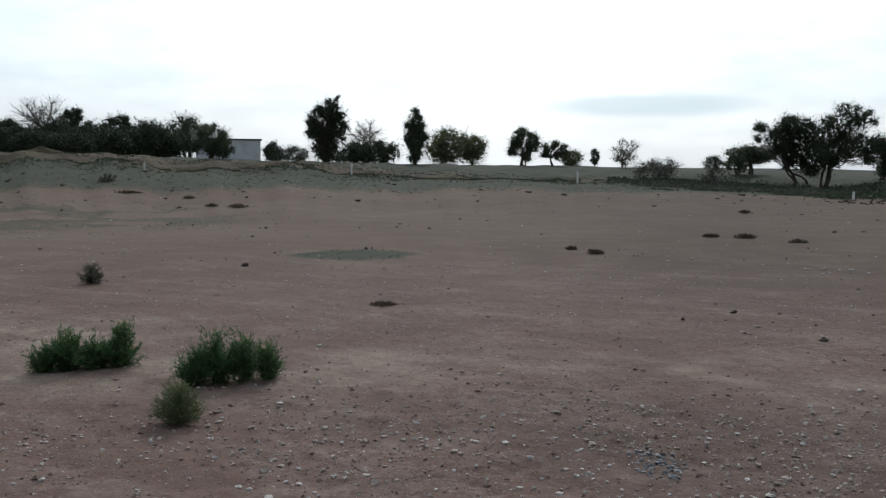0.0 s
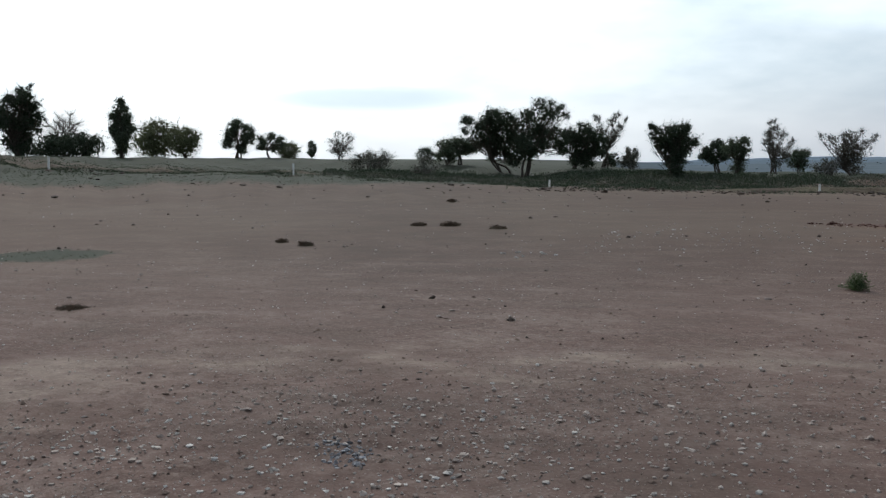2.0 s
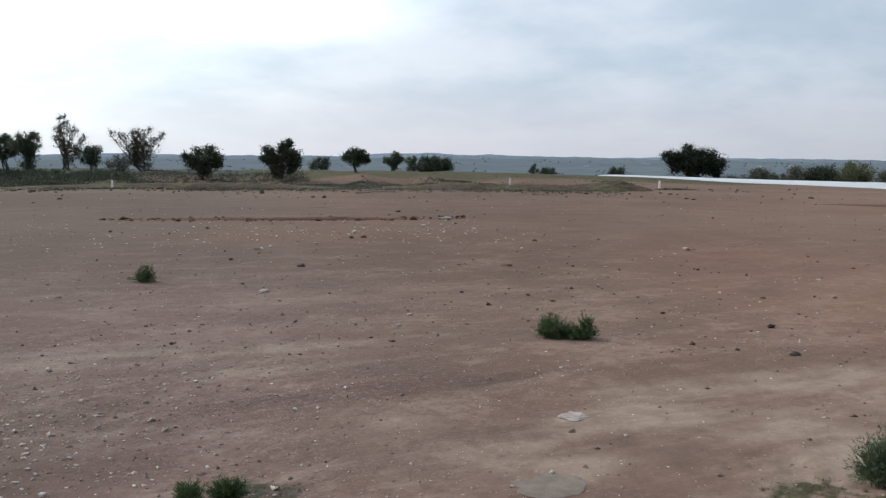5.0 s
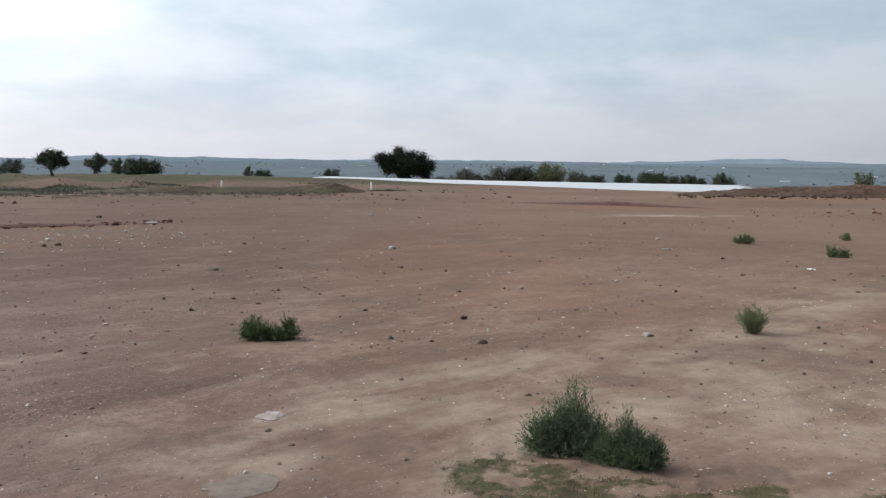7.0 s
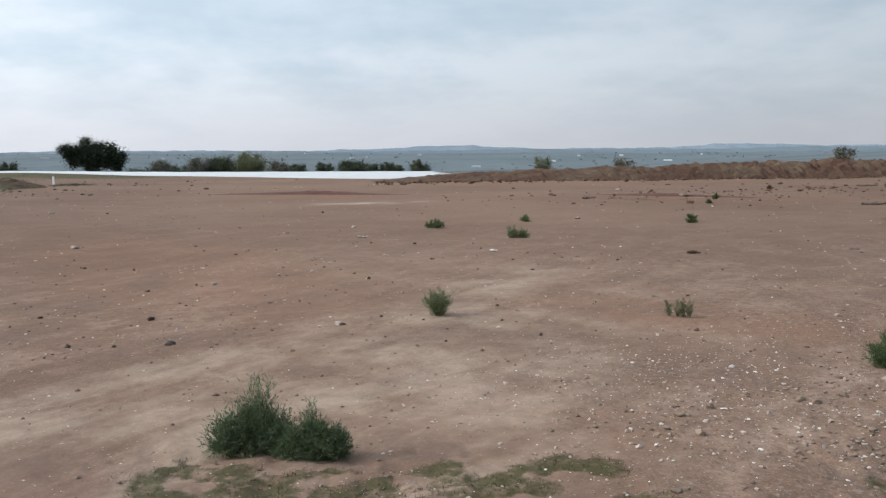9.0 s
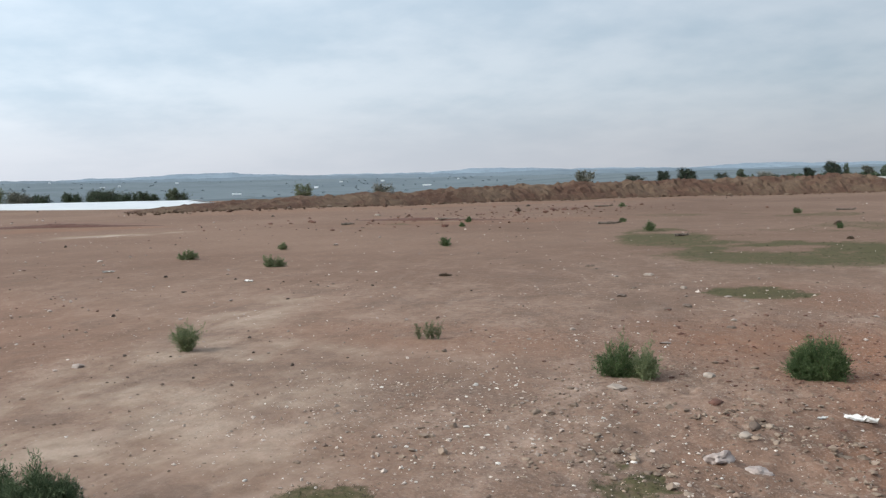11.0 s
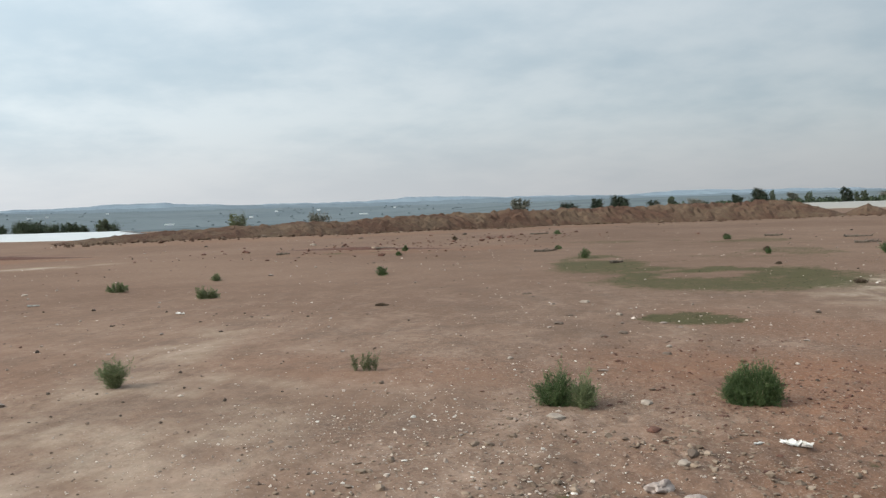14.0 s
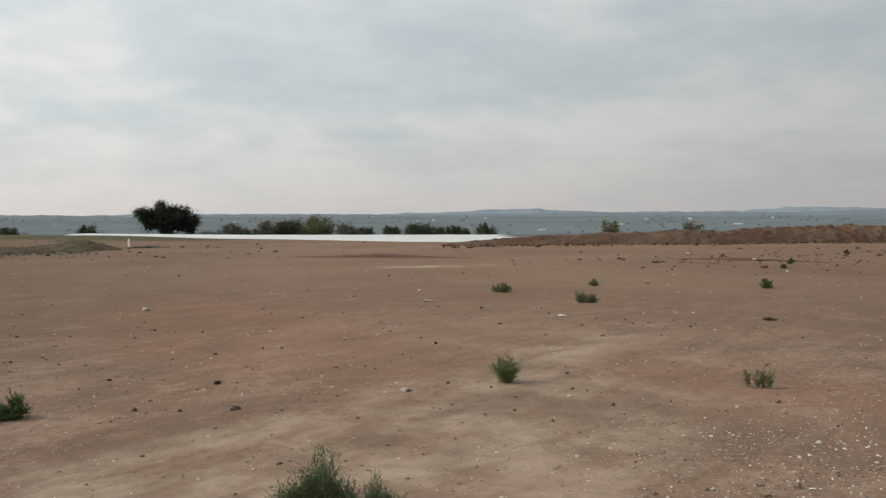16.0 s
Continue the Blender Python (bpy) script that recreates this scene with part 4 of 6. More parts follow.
tree(69.4, -11.2, 1.4, 1.5, "olive", 64)
tree(64.5, -16.0, 1.3, 1.9, "greyshrub", 65)
tree(72.3, -35.3, 1.9, 1.6, "greyshrub", 66)
tree(163.6, 43.2, 3.0, 4.9, "thick", 67)
tree(139.4, 32.7, 2.2, 3.4, "thick", 68)
tree(147.8, 31.8, 2.5, 2.6, "thick", 69)
tree(159.2, 30.9, 3.0, 3.7, "thick", 70)
tree(139.1, 24.4, 2.0, 2.2, "thick", 71)
tree(136.7, 20.3, 2.0, 3.2, "thick", 72)
tree(166.1, 19.9, 3.6, 3.0, "thick", 73)
tree(127.6, 12.6, 1.7, 2.3, "thick", 74)
tree(140.9, 10.1, 2.4, 2.7, "thick", 75)
tree(146.1, 7.2, 2.5, 2.7, "thick", 76)
tree(168.2, 6.2, 3.6, 4.3, "thick", 77)
tree(147.3, 2.4, 2.5, 3.4, "thick", 78)
tree(137.3, -0.5, 1.9, 2.6, "thick", 79)
tree(166.2, -4.7, 3.4, 3.5, "thick", 80)
tree(123.4, -91.5, 1.2, 2.3, "far", 81)
tree(137.0, -109.9, 1.0, 3.1, "far", 82)
tree(132.5, -113.8, 0.9, 3.1, "far", 83)
tree(141.9, -134.7, 1.4, 2.5, "far", 84)
tree(-32.9, 70.7, 2.0, 4.2, "thick", 87)
tree(-30.0, 69.8, 1.8, 5.0, "thick", 88)
tree(-27.3, 70.9, 1.7, 5.0, "thick", 89)
tree(-25.6, 72.6, 2.3, 4.2, "thick", 90)
tree(-24.2, 74.1, 2.3, 3.8, "thick", 91)
tree(-22.5, 76.8, 2.5, 3.8, "thick", 92)
tree(-20.0, 85.7, 2.6, 1.9, "open", 93)
tree(96.8, -53.4, 1.3, 2.7, "far", 94)
tree(93.5, -55.3, 1.7, 1.5, "far", 95)
tree(89.7, -55.8, 1.9, 2.1, "far", 96)
tree(107.1, -74.8, 1.9, 1.3, "open", 97)
tree(116.8, -78.4, 1.5, 1.9, "far", 98)
tree(113.5, -83.0, 1.5, 2.4, "greyshrub", 99)
tree(117.8, -94.0, 2.0, 1.7, "far", 100)
tree(104.2, -86.9, 2.6, 2.3, "far", 101)
tree(105.4, -90.1, 2.5, 0.8, "tall", 102)
tree(135.2, -119.9, 2.4, 2.0, "greyshrub", 103)
tree(133.2, -122.0, 2.4, 1.7, "open", 104)
tree(121.9, -119.4, 2.8, 1.9, "far", 105)
tree(124.4, -124.1, 2.1, 0.9, "tall", 106)
tree(121.4, -122.8, 2.2, 1.2, "tall", 107)
tree(130.8, -138.7, 2.1, 4.5, "greyshrub", 108)
tree(126.4, -136.0, 2.7, 1.9, "open", 109)
tree(120.3, -134.8, 2.8, 3.5, "far", 110)
tree(118.5, -136.4, 2.8, 2.4, "far", 111)
tree(117.0, -137.8, 2.4, 3.3, "far", 112)


# ---- low bushes on the plain ----
def bush(x, y, w, h, seed, leaf=BUSH_LEAF, words="green weedy bush with narrow leaves growing from bare soil", lobes=((0, 0, 1, 1),), stems=46, name="bush", fine=1.0, droop=0.82, dusty=()):
    """lobes: offset along and across the bush's long side, share of the width, share of the height. dusty: the lobes that are paler."""
    rng = np.random.default_rng(seed)
    root = thing(name, x, y, turn=-math.degrees(math.atan2(x, y)))
    sticks, clean, pale = Soup(), Soup(), Soup()
    for i, (ox, oy, sw, sh) in enumerate(lobes):
        leaves = pale if i in dusty else clean
        for _ in range(max(5, int(stems * sw))):
            ang, lean = rng.uniform(0, 2 * math.pi), rng.random() ** 0.55
            tall = h * sh * rng.uniform(0.5, 0.95) * (1 - droop * lean ** 2.4)
            foot = np.array([ox * w + rng.normal() * 0.04 * w * sw, oy * w + rng.normal() * 0.04 * w * sw, -0.02])
            out = 0.46 * w * sw * lean * rng.uniform(0.75, 1.02)
            tip = foot + (out * math.cos(ang), out * math.sin(ang), tall + 0.02)
            k = np.linspace(0, 1, 5)[:, None]
            line = foot + (tip - foot) * np.concatenate([k ** 1.15, k ** 1.15, k ** 0.85], 1)
            line[1:4] += rng.normal(size=(3, 3)) * 0.02 * w
            sticks.tube(line, np.linspace(0.0045, 0.0016, 5) * (0.5 + w), 3)
            # side sprigs carry the leaves
            sprigs, per = int(12 * fine * (1.0 if math.hypot(x, y) < 12 else 0.5)) + 1, 14
            t = np.repeat(rng.uniform(0.06, 1.0, sprigs), per)
            seg = np.minimum((t * 4).astype(int), 3)
            at = line[seg] + (line[seg + 1] - line[seg]) * (t * 4 - seg)[:, None]
            grow = unit(line[seg + 1] - line[seg])
            lie = unit(line[4] - line[2])
            reach = np.repeat(unit(rng.normal(size=(sprigs, 3)) * 0.62 + lie * 1.0 + (0, 0, 0.2)), per, 0)
            far = np.tile(np.linspace(0.1, 1.0, per), sprigs)[:, None]
            at = at + reach * far * (0.02 + 0.17 * h) * np.repeat(rng.uniform(0.6, 1.3, sprigs), per)[:, None]
            n = len(at)
            at += rng.normal(size=(n, 3)) * 0.006
            at[:, 2] = np.maximum(at[:, 2], 0.004)
            way = unit(grow * 0.35 + reach * 0.8 + rng.normal(size=(n, 3)) * 0.42)
            long = rng.uniform(0.016, 0.034, n) * (0.55 + 0.6 * w) * (1.0 if math.hypot(x, y) < 12 else 1.35)
            leaves.leaves(blades_at(rng, at, way, long, long * 0.21))
    part("woody_base", sticks, STEM, root, "thin woody stems")
    part("foliage", clean, leaf, root)
    if dusty:
        part("dusty_foliage", pale, WEED_LEAF, root, "pale dusty leaves")
    return tagged(root, words, "bush")


bush(-2.79, 7.27, 0.87, 0.35, 11, lobes=((-0.36, 0, 0.28, 0.72), (-0.15, 0, 0.46, 0.95), (0.08, 0.03, 0.38, 0.72), (0.29, -0.02, 0.38, 1.08)), stems=110, words="wide dark green weedy bush with three leafy lobes", leaf=DEEP_LEAF, droop=0.7)
bush(-1.57, 6.80, 0.82, 0.43, 12, lobes=((-0.27, 0, 0.38, 0.68), (-0.08, 0.0, 0.40, 1.05), (0.13, 0.0, 0.34, 0.92), (0.36, 0.02, 0.24, 0.8)), stems=110, words="dark green weedy bush with a low spreading side shoot", leaf=DEEP_LEAF, droop=0.66)
bush(-1.63, 5.68, 0.36, 0.27, 13, stems=70, words="small rounded green weed on gravelly soil", leaf=WEED_LEAF, droop=0.7)
bush(-4.67, 12.45, 0.44, 0.31, 14, leaf=GREY_LEAF, stems=46, words="grey-green dusty weed on bare dirt")
bush(8.30, 9.36, 0.30, 0.24, 15, stems=42, words="small compact green weed alone on the plain")
bush(7.90, 3.36, 0.58, 0.23, 16, lobes=((-0.24, 0, 0.56, 1.0), (0.02, 0.02, 0.42, 0.6), (0.28, 0, 0.5, 0.88)), stems=60, words="low wide green weed with two raised ends")
bush(3.26, 2.98, 0.36, 0.135, 17, lobes=((-0.25, 0, 0.5, 0.9), (0.2, 0.05, 0.55, 1.0)), stems=50, words="low grassy green weed")
bush(5.30, 0.32, 0.52, 0.46, 18, leaf=BLUE_BUSH_LEAF, lobes=((0.05, 0.0, 0.42, 0.97), (-0.10, 0.04, 0.40, 0.72), (-0.29, 0.0, 0.40, 0.48), (0.22, -0.02, 0.36, 0.5)), stems=80, words="tall blue-green bush with a pointed upright crown", fine=1.0)
bush(5.20, 0.03, 0.38, 0.26, 19, leaf=BLUE_BUSH_LEAF, lobes=((-0.22, 0, 0.5, 0.62), (0.02, 0, 0.34, 1.16), (0.12, 0.0, 0.6, 0.8), (0.34, 0.0, 0.5, 0.62)), stems=100, words="rounded green bush against a taller one", fine=1.05)
bush(20.07, -1.25, 0.44, 0.20, 20, leaf=WEED_LEAF, lobes=((-0.2, 0, 0.6, 0.8), (0.15, 0, 0.7, 1.0)), words="small grey-green weed tuft on the dirt plain")
bush(17.64, -2.68, 0.50, 0.23, 21, leaf=WEED_LEAF, lobes=((-0.2, 0, 0.6, 1.0), (0.2, 0, 0.6, 0.9)), words="low green weed tuft on the dirt plain")
bush(21.84, -3.41, 0.26, 0.16, 22, leaf=WEED_LEAF, words="small green weed tuft behind a larger one")
bush(9.46, -0.86, 0.42, 0.26, 23, leaf=WEED_LEAF, lobes=((0, 0, 1.0, 1.0), (-0.05, 0, 0.7, 0.9)), stems=26, words="upright vase-shaped green weed", droop=0.22)
bush(9.12, -3.15, 0.29, 0.19, 24, leaf=OLIVE_LEAF, lobes=((-0.32, 0.02, 0.3, 0.95), (-0.05, 0, 0.28, 0.9), (0.12, 0, 0.28, 1.0), (0.34, 0, 0.3, 0.85)), stems=19, words="small weed of several upright sprigs", fine=0.7, droop=0.3)
bush(20.81, -6.98, 0.36, 0.22, 25, words="small dark green weed on the dirt plain")
bush(6.92, -4.16, 0.54, 0.36, 26, leaf=BUSH_LEAF, lobes=((-0.26, 0.0, 0.5, 0.72), (-0.06, 0.0, 0.42, 0.96), (0.32, 0.02, 0.30, 0.82), (0.20, -0.10, 0.36, 0.5)), dusty=(2, 3), stems=62, words="two-lobed green bush with a dusty grey side", fine=1.2)
bush(6.30, -5.48, 0.46, 0.37, 27, leaf=BUSH_LEAF, lobes=((-0.14, 0, 0.62, 0.95), (0.10, 0, 0.64, 1.0), (0.26, 0, 0.44, 0.85), (-0.28, 0, 0.4, 0.75)), stems=100, words="compact rounded deep green bush on red soil", fine=1.3)
bush(22.26, -13.10, 0.37, 0.30, 28, words="round green weed on grassy ground")
bush(18.71, -19.88, 0.54, 0.32, 29, words="round dark green weed by a grassy patch")
bush(27.83, -22.02, 0.40, 0.18, 30, words="low dark weed near the soil berm")
bush(20.31, -17.48, 0.20, 0.17, 31, words="small leaning weed on grassy ground")
bush(29.88, -10.64, 0.26, 0.19, 32, words="small dark weed on the plain")
bush(27.48, -9.61, 0.18, 0.13, 33, words="tiny dark weed on the plain")
bush(37.49, -20.38, 0.42, 0.20, 34, words="low dark weed near the soil berm")
bush(27.06, -14.85, 0.28, 0.14, 35, words="low weed beside a dark soil clod")
bush(-14.55, 40.92, 1.2, 0.42, 36, leaf=GREY_LEAF, words="grey-green clump on the grassy verge")


def dry_clump(x, y, w, h, seed):
    bush(x, y, w, h * 0.75, seed, leaf=DRY_LEAF, words="flat dried-out brown plant clump on bare soil", stems=60, name="dry_clump", fine=0.8)


dry_clump(-7.18, 32.93, 0.95, 0.20, 41)
dry_clump(-8.03, 32.60, 0.60, 0.14, 42)
dry_clump(2.83, 17.47, 0.44, 0.11, 43)
dry_clump(2.52, 18.34, 0.30, 0.08, 44)
dry_clump(6.88, 21.30, 0.68, 0.13, 45)
dry_clump(6.16, 21.57, 0.50, 0.10, 46)
dry_clump(7.61, 20.09, 0.55, 0.08, 47)
dry_clump(10.54, 32.83, 0.48, 0.17, 48)
dry_clump(-9.94, 36.80, 0.66, 0.17, 49)
dry_clump(-12.49, 37.17, 1.6, 0.10, 50)
dry_clump(-0.67, 10.70, 0.38, 0.025, 51)


# ---- stones, litter, posts ----
def lump(rng, radius, flat, detail=2, uneven=0.22):
    bm = bmesh.new()
    bmesh.ops.create_icosphere(bm, subdivisions=detail, radius=1.0)
    off = Vector(rng.uniform(0, 50, 3))
    axes = rng.uniform(0.72, 1.25, 3)
    for v in bm.verts:
        k = 1 + uneven * noise.noise(v.co * 1.4 + off) * 2 + uneven * 0.5 * noise.noise(v.co * 3.6 + off)
        v.co = Vector((v.co.x * axes[0] * k, v.co.y * axes[1] * k, v.co.z * flat * k)) * radius
    s = Soup()
    s.lay([v.co[:] for v in bm.verts], [[v.index for v in f.verts] for f in bm.faces])
    bm.free()
    return s


def rock(x, y, size, seed, mat=ROCK, words="pale stone half sunk in the dirt", flat=0.6, name="rock", detail=2, uneven=0.22):
    rng = np.random.default_rng(seed)
    me = lump(rng, size * 0.5, flat, detail, uneven).mesh(name, mat, False)
    ob = new(name, me)
    ob.matrix_world = pose(x, y, float(ground_at(x, y)) + size * 0.12 * flat, rng.uniform(-8, 8) * min(1.0, 2 * flat), rng.uniform(-8, 8) * min(1.0, 2 * flat), rng.uniform(0, 360))
    return tagged(ob, words, "rock")


rock(4.70, -3.53, 0.11, 61, PINK_ROCK, "pale knobbly stone lying beside a longer one", 0.7, uneven=0.4, detail=3)
rock(4.51, -3.65, 0.14, 62, PINK_ROCK, "pale pinkish wedge-shaped stone on the soil", 0.45, detail=3)
rock(6.69, -4.76, 0.12, 63, ROCK, "pale buried stone between two bushes", 0.5)
rock(3.99, -2.33, 0.16, 64, ROCK, "pale rounded stone near a grass patch", 0.5, detail=3)
rock(5.27, -4.17, 0.09, 65, CLOD, "dark crumbly soil clod")
rock(5.05, -3.95, 0.08, 66, ROCK)
rock(5.9, -4.3, 0.11, 67, RED_SOIL, "reddish flat stone on the soil", 0.4)
rock(8.30, 1.49, 0.075, 68, DARK_ROCK, "small black stone on the bare plain", 0.8)
rock(8.50, 7.53, 0.13, 69, PINK_ROCK, "small white stone on the plain", 0.5)
rock(10.80, 8.94, 0.10, 70, DARK_ROCK, "small dark stone on the plain", 0.7)
rock(10.69, 23.84, 0.15, 71, CLOD, "dark clod on the bare plain", 0.35)
rock(16.59, 5.06, 0.14, 72, PINK_ROCK, "small pale stone on the plain", 0.6)
rock(12.75, 6.58, 0.15, 73, CLOD, "dark flat clod on the plain", 0.4)
rock(4.38, 1.84, 0.37, 74, SLAB, "flat soil-stained slab of stone level with the ground", 0.022, detail=3, uneven=0.06)
rock(5.57, 2.24, 0.22, 79, PINK_ROCK, "flat broken white stone on the wheel track", 0.08, detail=3, uneven=0.4)
rock(6.6, -3.9, 0.12, 75, ROCK, "flat grey stone at the foot of a bush", 0.4)
rock(3.35, -2.9, 0.11, 76, RUBBLE, "buried pale stone in the gravel", 0.4)
rock(3.2, -3.4, 0.16, 77, CLOD, "brown clod in loose soil", 0.5)
rock(3.6, -3.7, 0.10, 78, RUBBLE, "brownish stone in loose red soil", 0.5)


def litter(x, y, size, seed, words="crumpled white plastic scrap on the dirt"):
    """A crumpled sheet lying on the ground."""
    rng = np.random.default_rng(seed)
    n = 9
    u, v = np.meshgrid(np.linspace(-0.5, 0.5, n), np.linspace(-0.5, 0.5, n), indexing="ij")
    z = np.abs(rng.normal(size=(n, n))) * 0.10 * size + 0.01
    px = u * size * (1 + 0.2 * rng.normal(size=(n, n))) * 1.3
    py = v * size * 0.5 * (1 + 0.2 * rng.normal(size=(n, n)))
    pts = np.stack([px, py, z], -1).reshape(-1, 3)
    i, j = np.meshgrid(np.arange(n - 1), np.arange(n - 1), indexing="ij")
    top = np.stack([i * n + j, (i + 1) * n + j, (i + 1) * n + j + 1, i * n + j + 1], -1).reshape(-1, 4)
    s = Soup()
    s.lay(pts, top)
    s.lay(pts - (0, 0, 0.006), top[:, ::-1])
    ob = new("litter", s.mesh("litter", LITTER))
    ob.matrix_world = pose(x, y, float(ground_at(x, y)), 0, 0, rng.uniform(0, 360))
    return tagged(ob, words, "litter")


litter(5.13, -4.86, 0.13, 81, "crumpled white paper scrap on red soil")
litter(21.23, 12.97, 0.26, 82, "white plastic scrap beside the red furrow")
litter(5.35, -4.75, 0.05, 83)
litter(18.0, 0.2, 0.14, 84)
litter(15.2, -2.0, 0.10, 85)
for k in range(9):
    litter(6.15 + 0.38 * math.sin(k * 2.4), 14.6 + 0.42 * math.cos(k * 1.7), 0.05 + 0.012 * (k % 4), 86 + k, "small white scrap among rubbish scattered on the plain")


def marker_post(x, y, h, lean=0.0, seed=0):
    """White plastic pipe set upright in the soil, with an open mouth and a heap at its foot."""
    root = thing("marker_post", x, y, turn=seed * 37)
    s = Soup()
    n, r = 14, 0.048
    a = np.linspace(0, 2 * np.pi, n, endpoint=False)
    rings = [(r, -0.15), (r, 0.0), (r, h - 0.01), (r * 0.96, h), (r * 0.82, h), (r * 0.8, h - 0.12), (0.002, h - 0.12)]
    pts = np.concatenate([np.stack([q * np.cos(a) + lean * z, q * np.sin(a), np.full(n, z)], -1) for q, z in rings])
    s.lay(pts, [(i * n + j, i * n + (j + 1) % n, (i + 1) * n + (j + 1) % n, (i + 1) * n + j) for i in range(len(rings) - 1) for j in range(n)])
    part("pipe", s, PIPE, root, smooth=False)
    foot = lump(np.random.default_rng(seed + 90), 0.22, 0.35)
    part("soil_heap", foot, CLOD, root, "little heap of soil")
    return tagged(root, "white plastic pipe post standing in the soil", "post", "marker posts along the plain")


marker_post(-15.76, 49.70, 0.46, 0.0, 1)
marker_post(-5.28, 54.06, 0.74, 0.05, 2)
marker_post(7.35, 51.61, 0.70, 0.02, 3)
marker_post(19.16, 43.95, 0.42, 0.0, 4)
marker_post(29.39, 36.46, 0.38, 0.0, 5)
marker_post(42.28, 22.30, 0.60, 0.12, 6)
marker_post(47.28, 16.26, 0.46, 0.0, 7)


def plank(x, y, length, turn):
    bm = bmesh.new()
    bmesh.ops.create_cube(bm, size=1.0, matrix=Matrix.Diagonal((length, 0.14, 0.05, 1)))
    bmesh.ops.bevel(bm, geom=bm.edges[:], offset=0.008, segments=1, affect="EDGES")
    me = bpy.data.meshes.new("plank")
    bm.to_mesh(me)
    bm.free()
    me.materials.append(WOOD)
    ob = new("plank", me)
    ob.matrix_world = pose(x, y, float(ground_at(x, y)) + 0.05, 0, 3, turn)
    return tagged(ob, "pale board lying flat on the ground", "board")


plank(35.1, 25.3, 1.25, -42)
plank(33.6, 25.0, 0.7, -30)
plank(31.6, -10.5, 1.2, -63)


def branch(x, y, length, seed):
    """A crooked dry branch with two or three side twigs lying on the soil."""
    rng = np.random.default_rng(seed)
    root = thing("fallen_branch", x, y, turn=-math.degrees(math.atan2(x, y)) + rng.uniform(-12, 12))
    stem = bent(rng, np.array([-length / 2, 0, 0.02]), np.array([length / 2, 0, 0.03]), 7, 0.05)
    stem[:, 2] = np.maximum(np.abs(stem[:, 2]), 0.015) + 0.01
    wood = Soup()
    wood.tube(stem, np.linspace(0.042, 0.016, 7), 6)
    part("stem", wood, BARK, root)
    for i in (2, 3, 5):
        twig = Soup()
        out = np.array([rng.uniform(0.1, 0.3) * length, rng.uniform(-0.25, 0.25) * length, rng.uniform(0.02, 0.10)])
        twig.tube(bent(rng, stem[i], stem[i] + out, 4, 0.08), np.linspace(0.018, 0.006, 4), 4)
        part("twig", twig, BARK, root)
    return tagged(root, "dark dry fallen branch lying on bare soil", "branch")


branch(28.37, -24.53, 0.65, 121)
branch(24.88, -27.03, 0.79, 122)
branch(22.87, -23.48, 0.78, 123)
dry_clump(22.85, -25.48, 0.52, 0.10, 124)
branch(20.81, -24.03, 0.48, 125)
dry_clump(28.76, -22.68, 0.39, 0.20, 126)
dry_clump(21.35, -18.31, 0.22, 0.17, 127)
dry_clump(13.35, -13.63, 0.29, 0.09, 128)
branch(25.78, -25.99, 0.95, 129)
rock(12.86, -13.53, 0.09, 130, CLOD, "dark crumbly clod on the open dirt", 0.4)
rock(12.03, -14.12, 0.11, 131, CLOD, "dark crumbly clod on the open dirt", 0.4)
dry_clump(17.48, -15.38, 0.15, 0.05, 132)
branch(26.11, -13.90, 0.70, 133)
branch(20.15, -12.76, 0.34, 134)
rock(14.80, -7.66, 0.10, 135, CLOD, "dark crumbly clod on the open dirt", 0.4)
rock(14.25, -7.54, 0.07, 136, CLOD, "dark crumbly clod on the open dirt", 0.4)
rock(9.80, -6.23, 0.08, 137, CLOD, "dark crumbly clod on the open dirt", 0.4)
rock(8.52, -6.22, 0.08, 138, CLOD, "dark crumbly clod on the open dirt", 0.4)
rock(13.03, -7.80, 0.10, 139, ROCK, "pale stone lying on the open dirt", 0.55)
rock(11.38, -7.42, 0.10, 140, ROCK, "pale stone lying on the open dirt", 0.55)
rock(11.67, -6.82, 0.08, 141, CLOD, "dark crumbly clod on the open dirt", 0.4)
rock(11.03, -6.29, 0.12, 142, CLOD, "dark crumbly clod on the open dirt", 0.4)
rock(8.85, -6.47, 0.06, 143, ROCK, "pale stone lying on the open dirt", 0.55)
rock(9.04, -4.67, 0.07, 144, ROCK, "pale stone lying on the open dirt", 0.55)
rock(9.91, -6.55, 0.12, 145, CLOD, "dark crumbly clod on the open dirt", 0.4)
branch(38.02, -19.77, 0.83, 146)
dry_clump(36.09, -14.92, 0.29, 0.23, 147)
rock(55.86, -24.78, 0.24, 148, ROCK, "pale stone lying on the open dirt", 0.55)
rock(52.68, -23.87, 0.16, 149, CLOD, "dark crumbly clod on the open dirt", 0.4)
rock(14.78, -7.73, 0.10, 150, CLOD, "dark crumbly clod on the open dirt", 0.4)
rock(13.02, -7.84, 0.11, 151, ROCK, "pale stone lying on the open dirt", 0.55)
branch(30.29, -6.64, 0.40, 152)
rock(41.51, -12.48, 0.27, 153, CLOD, "dark crumbly clod on the open dirt", 0.4)
rock(37.00, -9.22, 0.23, 154, ROCK, "pale stone lying on the open dirt", 0.55)
rock(34.24, -7.80, 0.11, 155, CLOD, "dark crumbly clod on the open dirt", 0.4)
rock(24.79, -8.01, 0.12, 156, CLOD, "dark crumbly clod on the open dirt", 0.4)
rock(14.22, -3.15, 0.06, 157, CLOD, "dark crumbly clod on the open dirt", 0.4)
dry_clump(14.44, -4.98, 0.20, 0.03, 158)
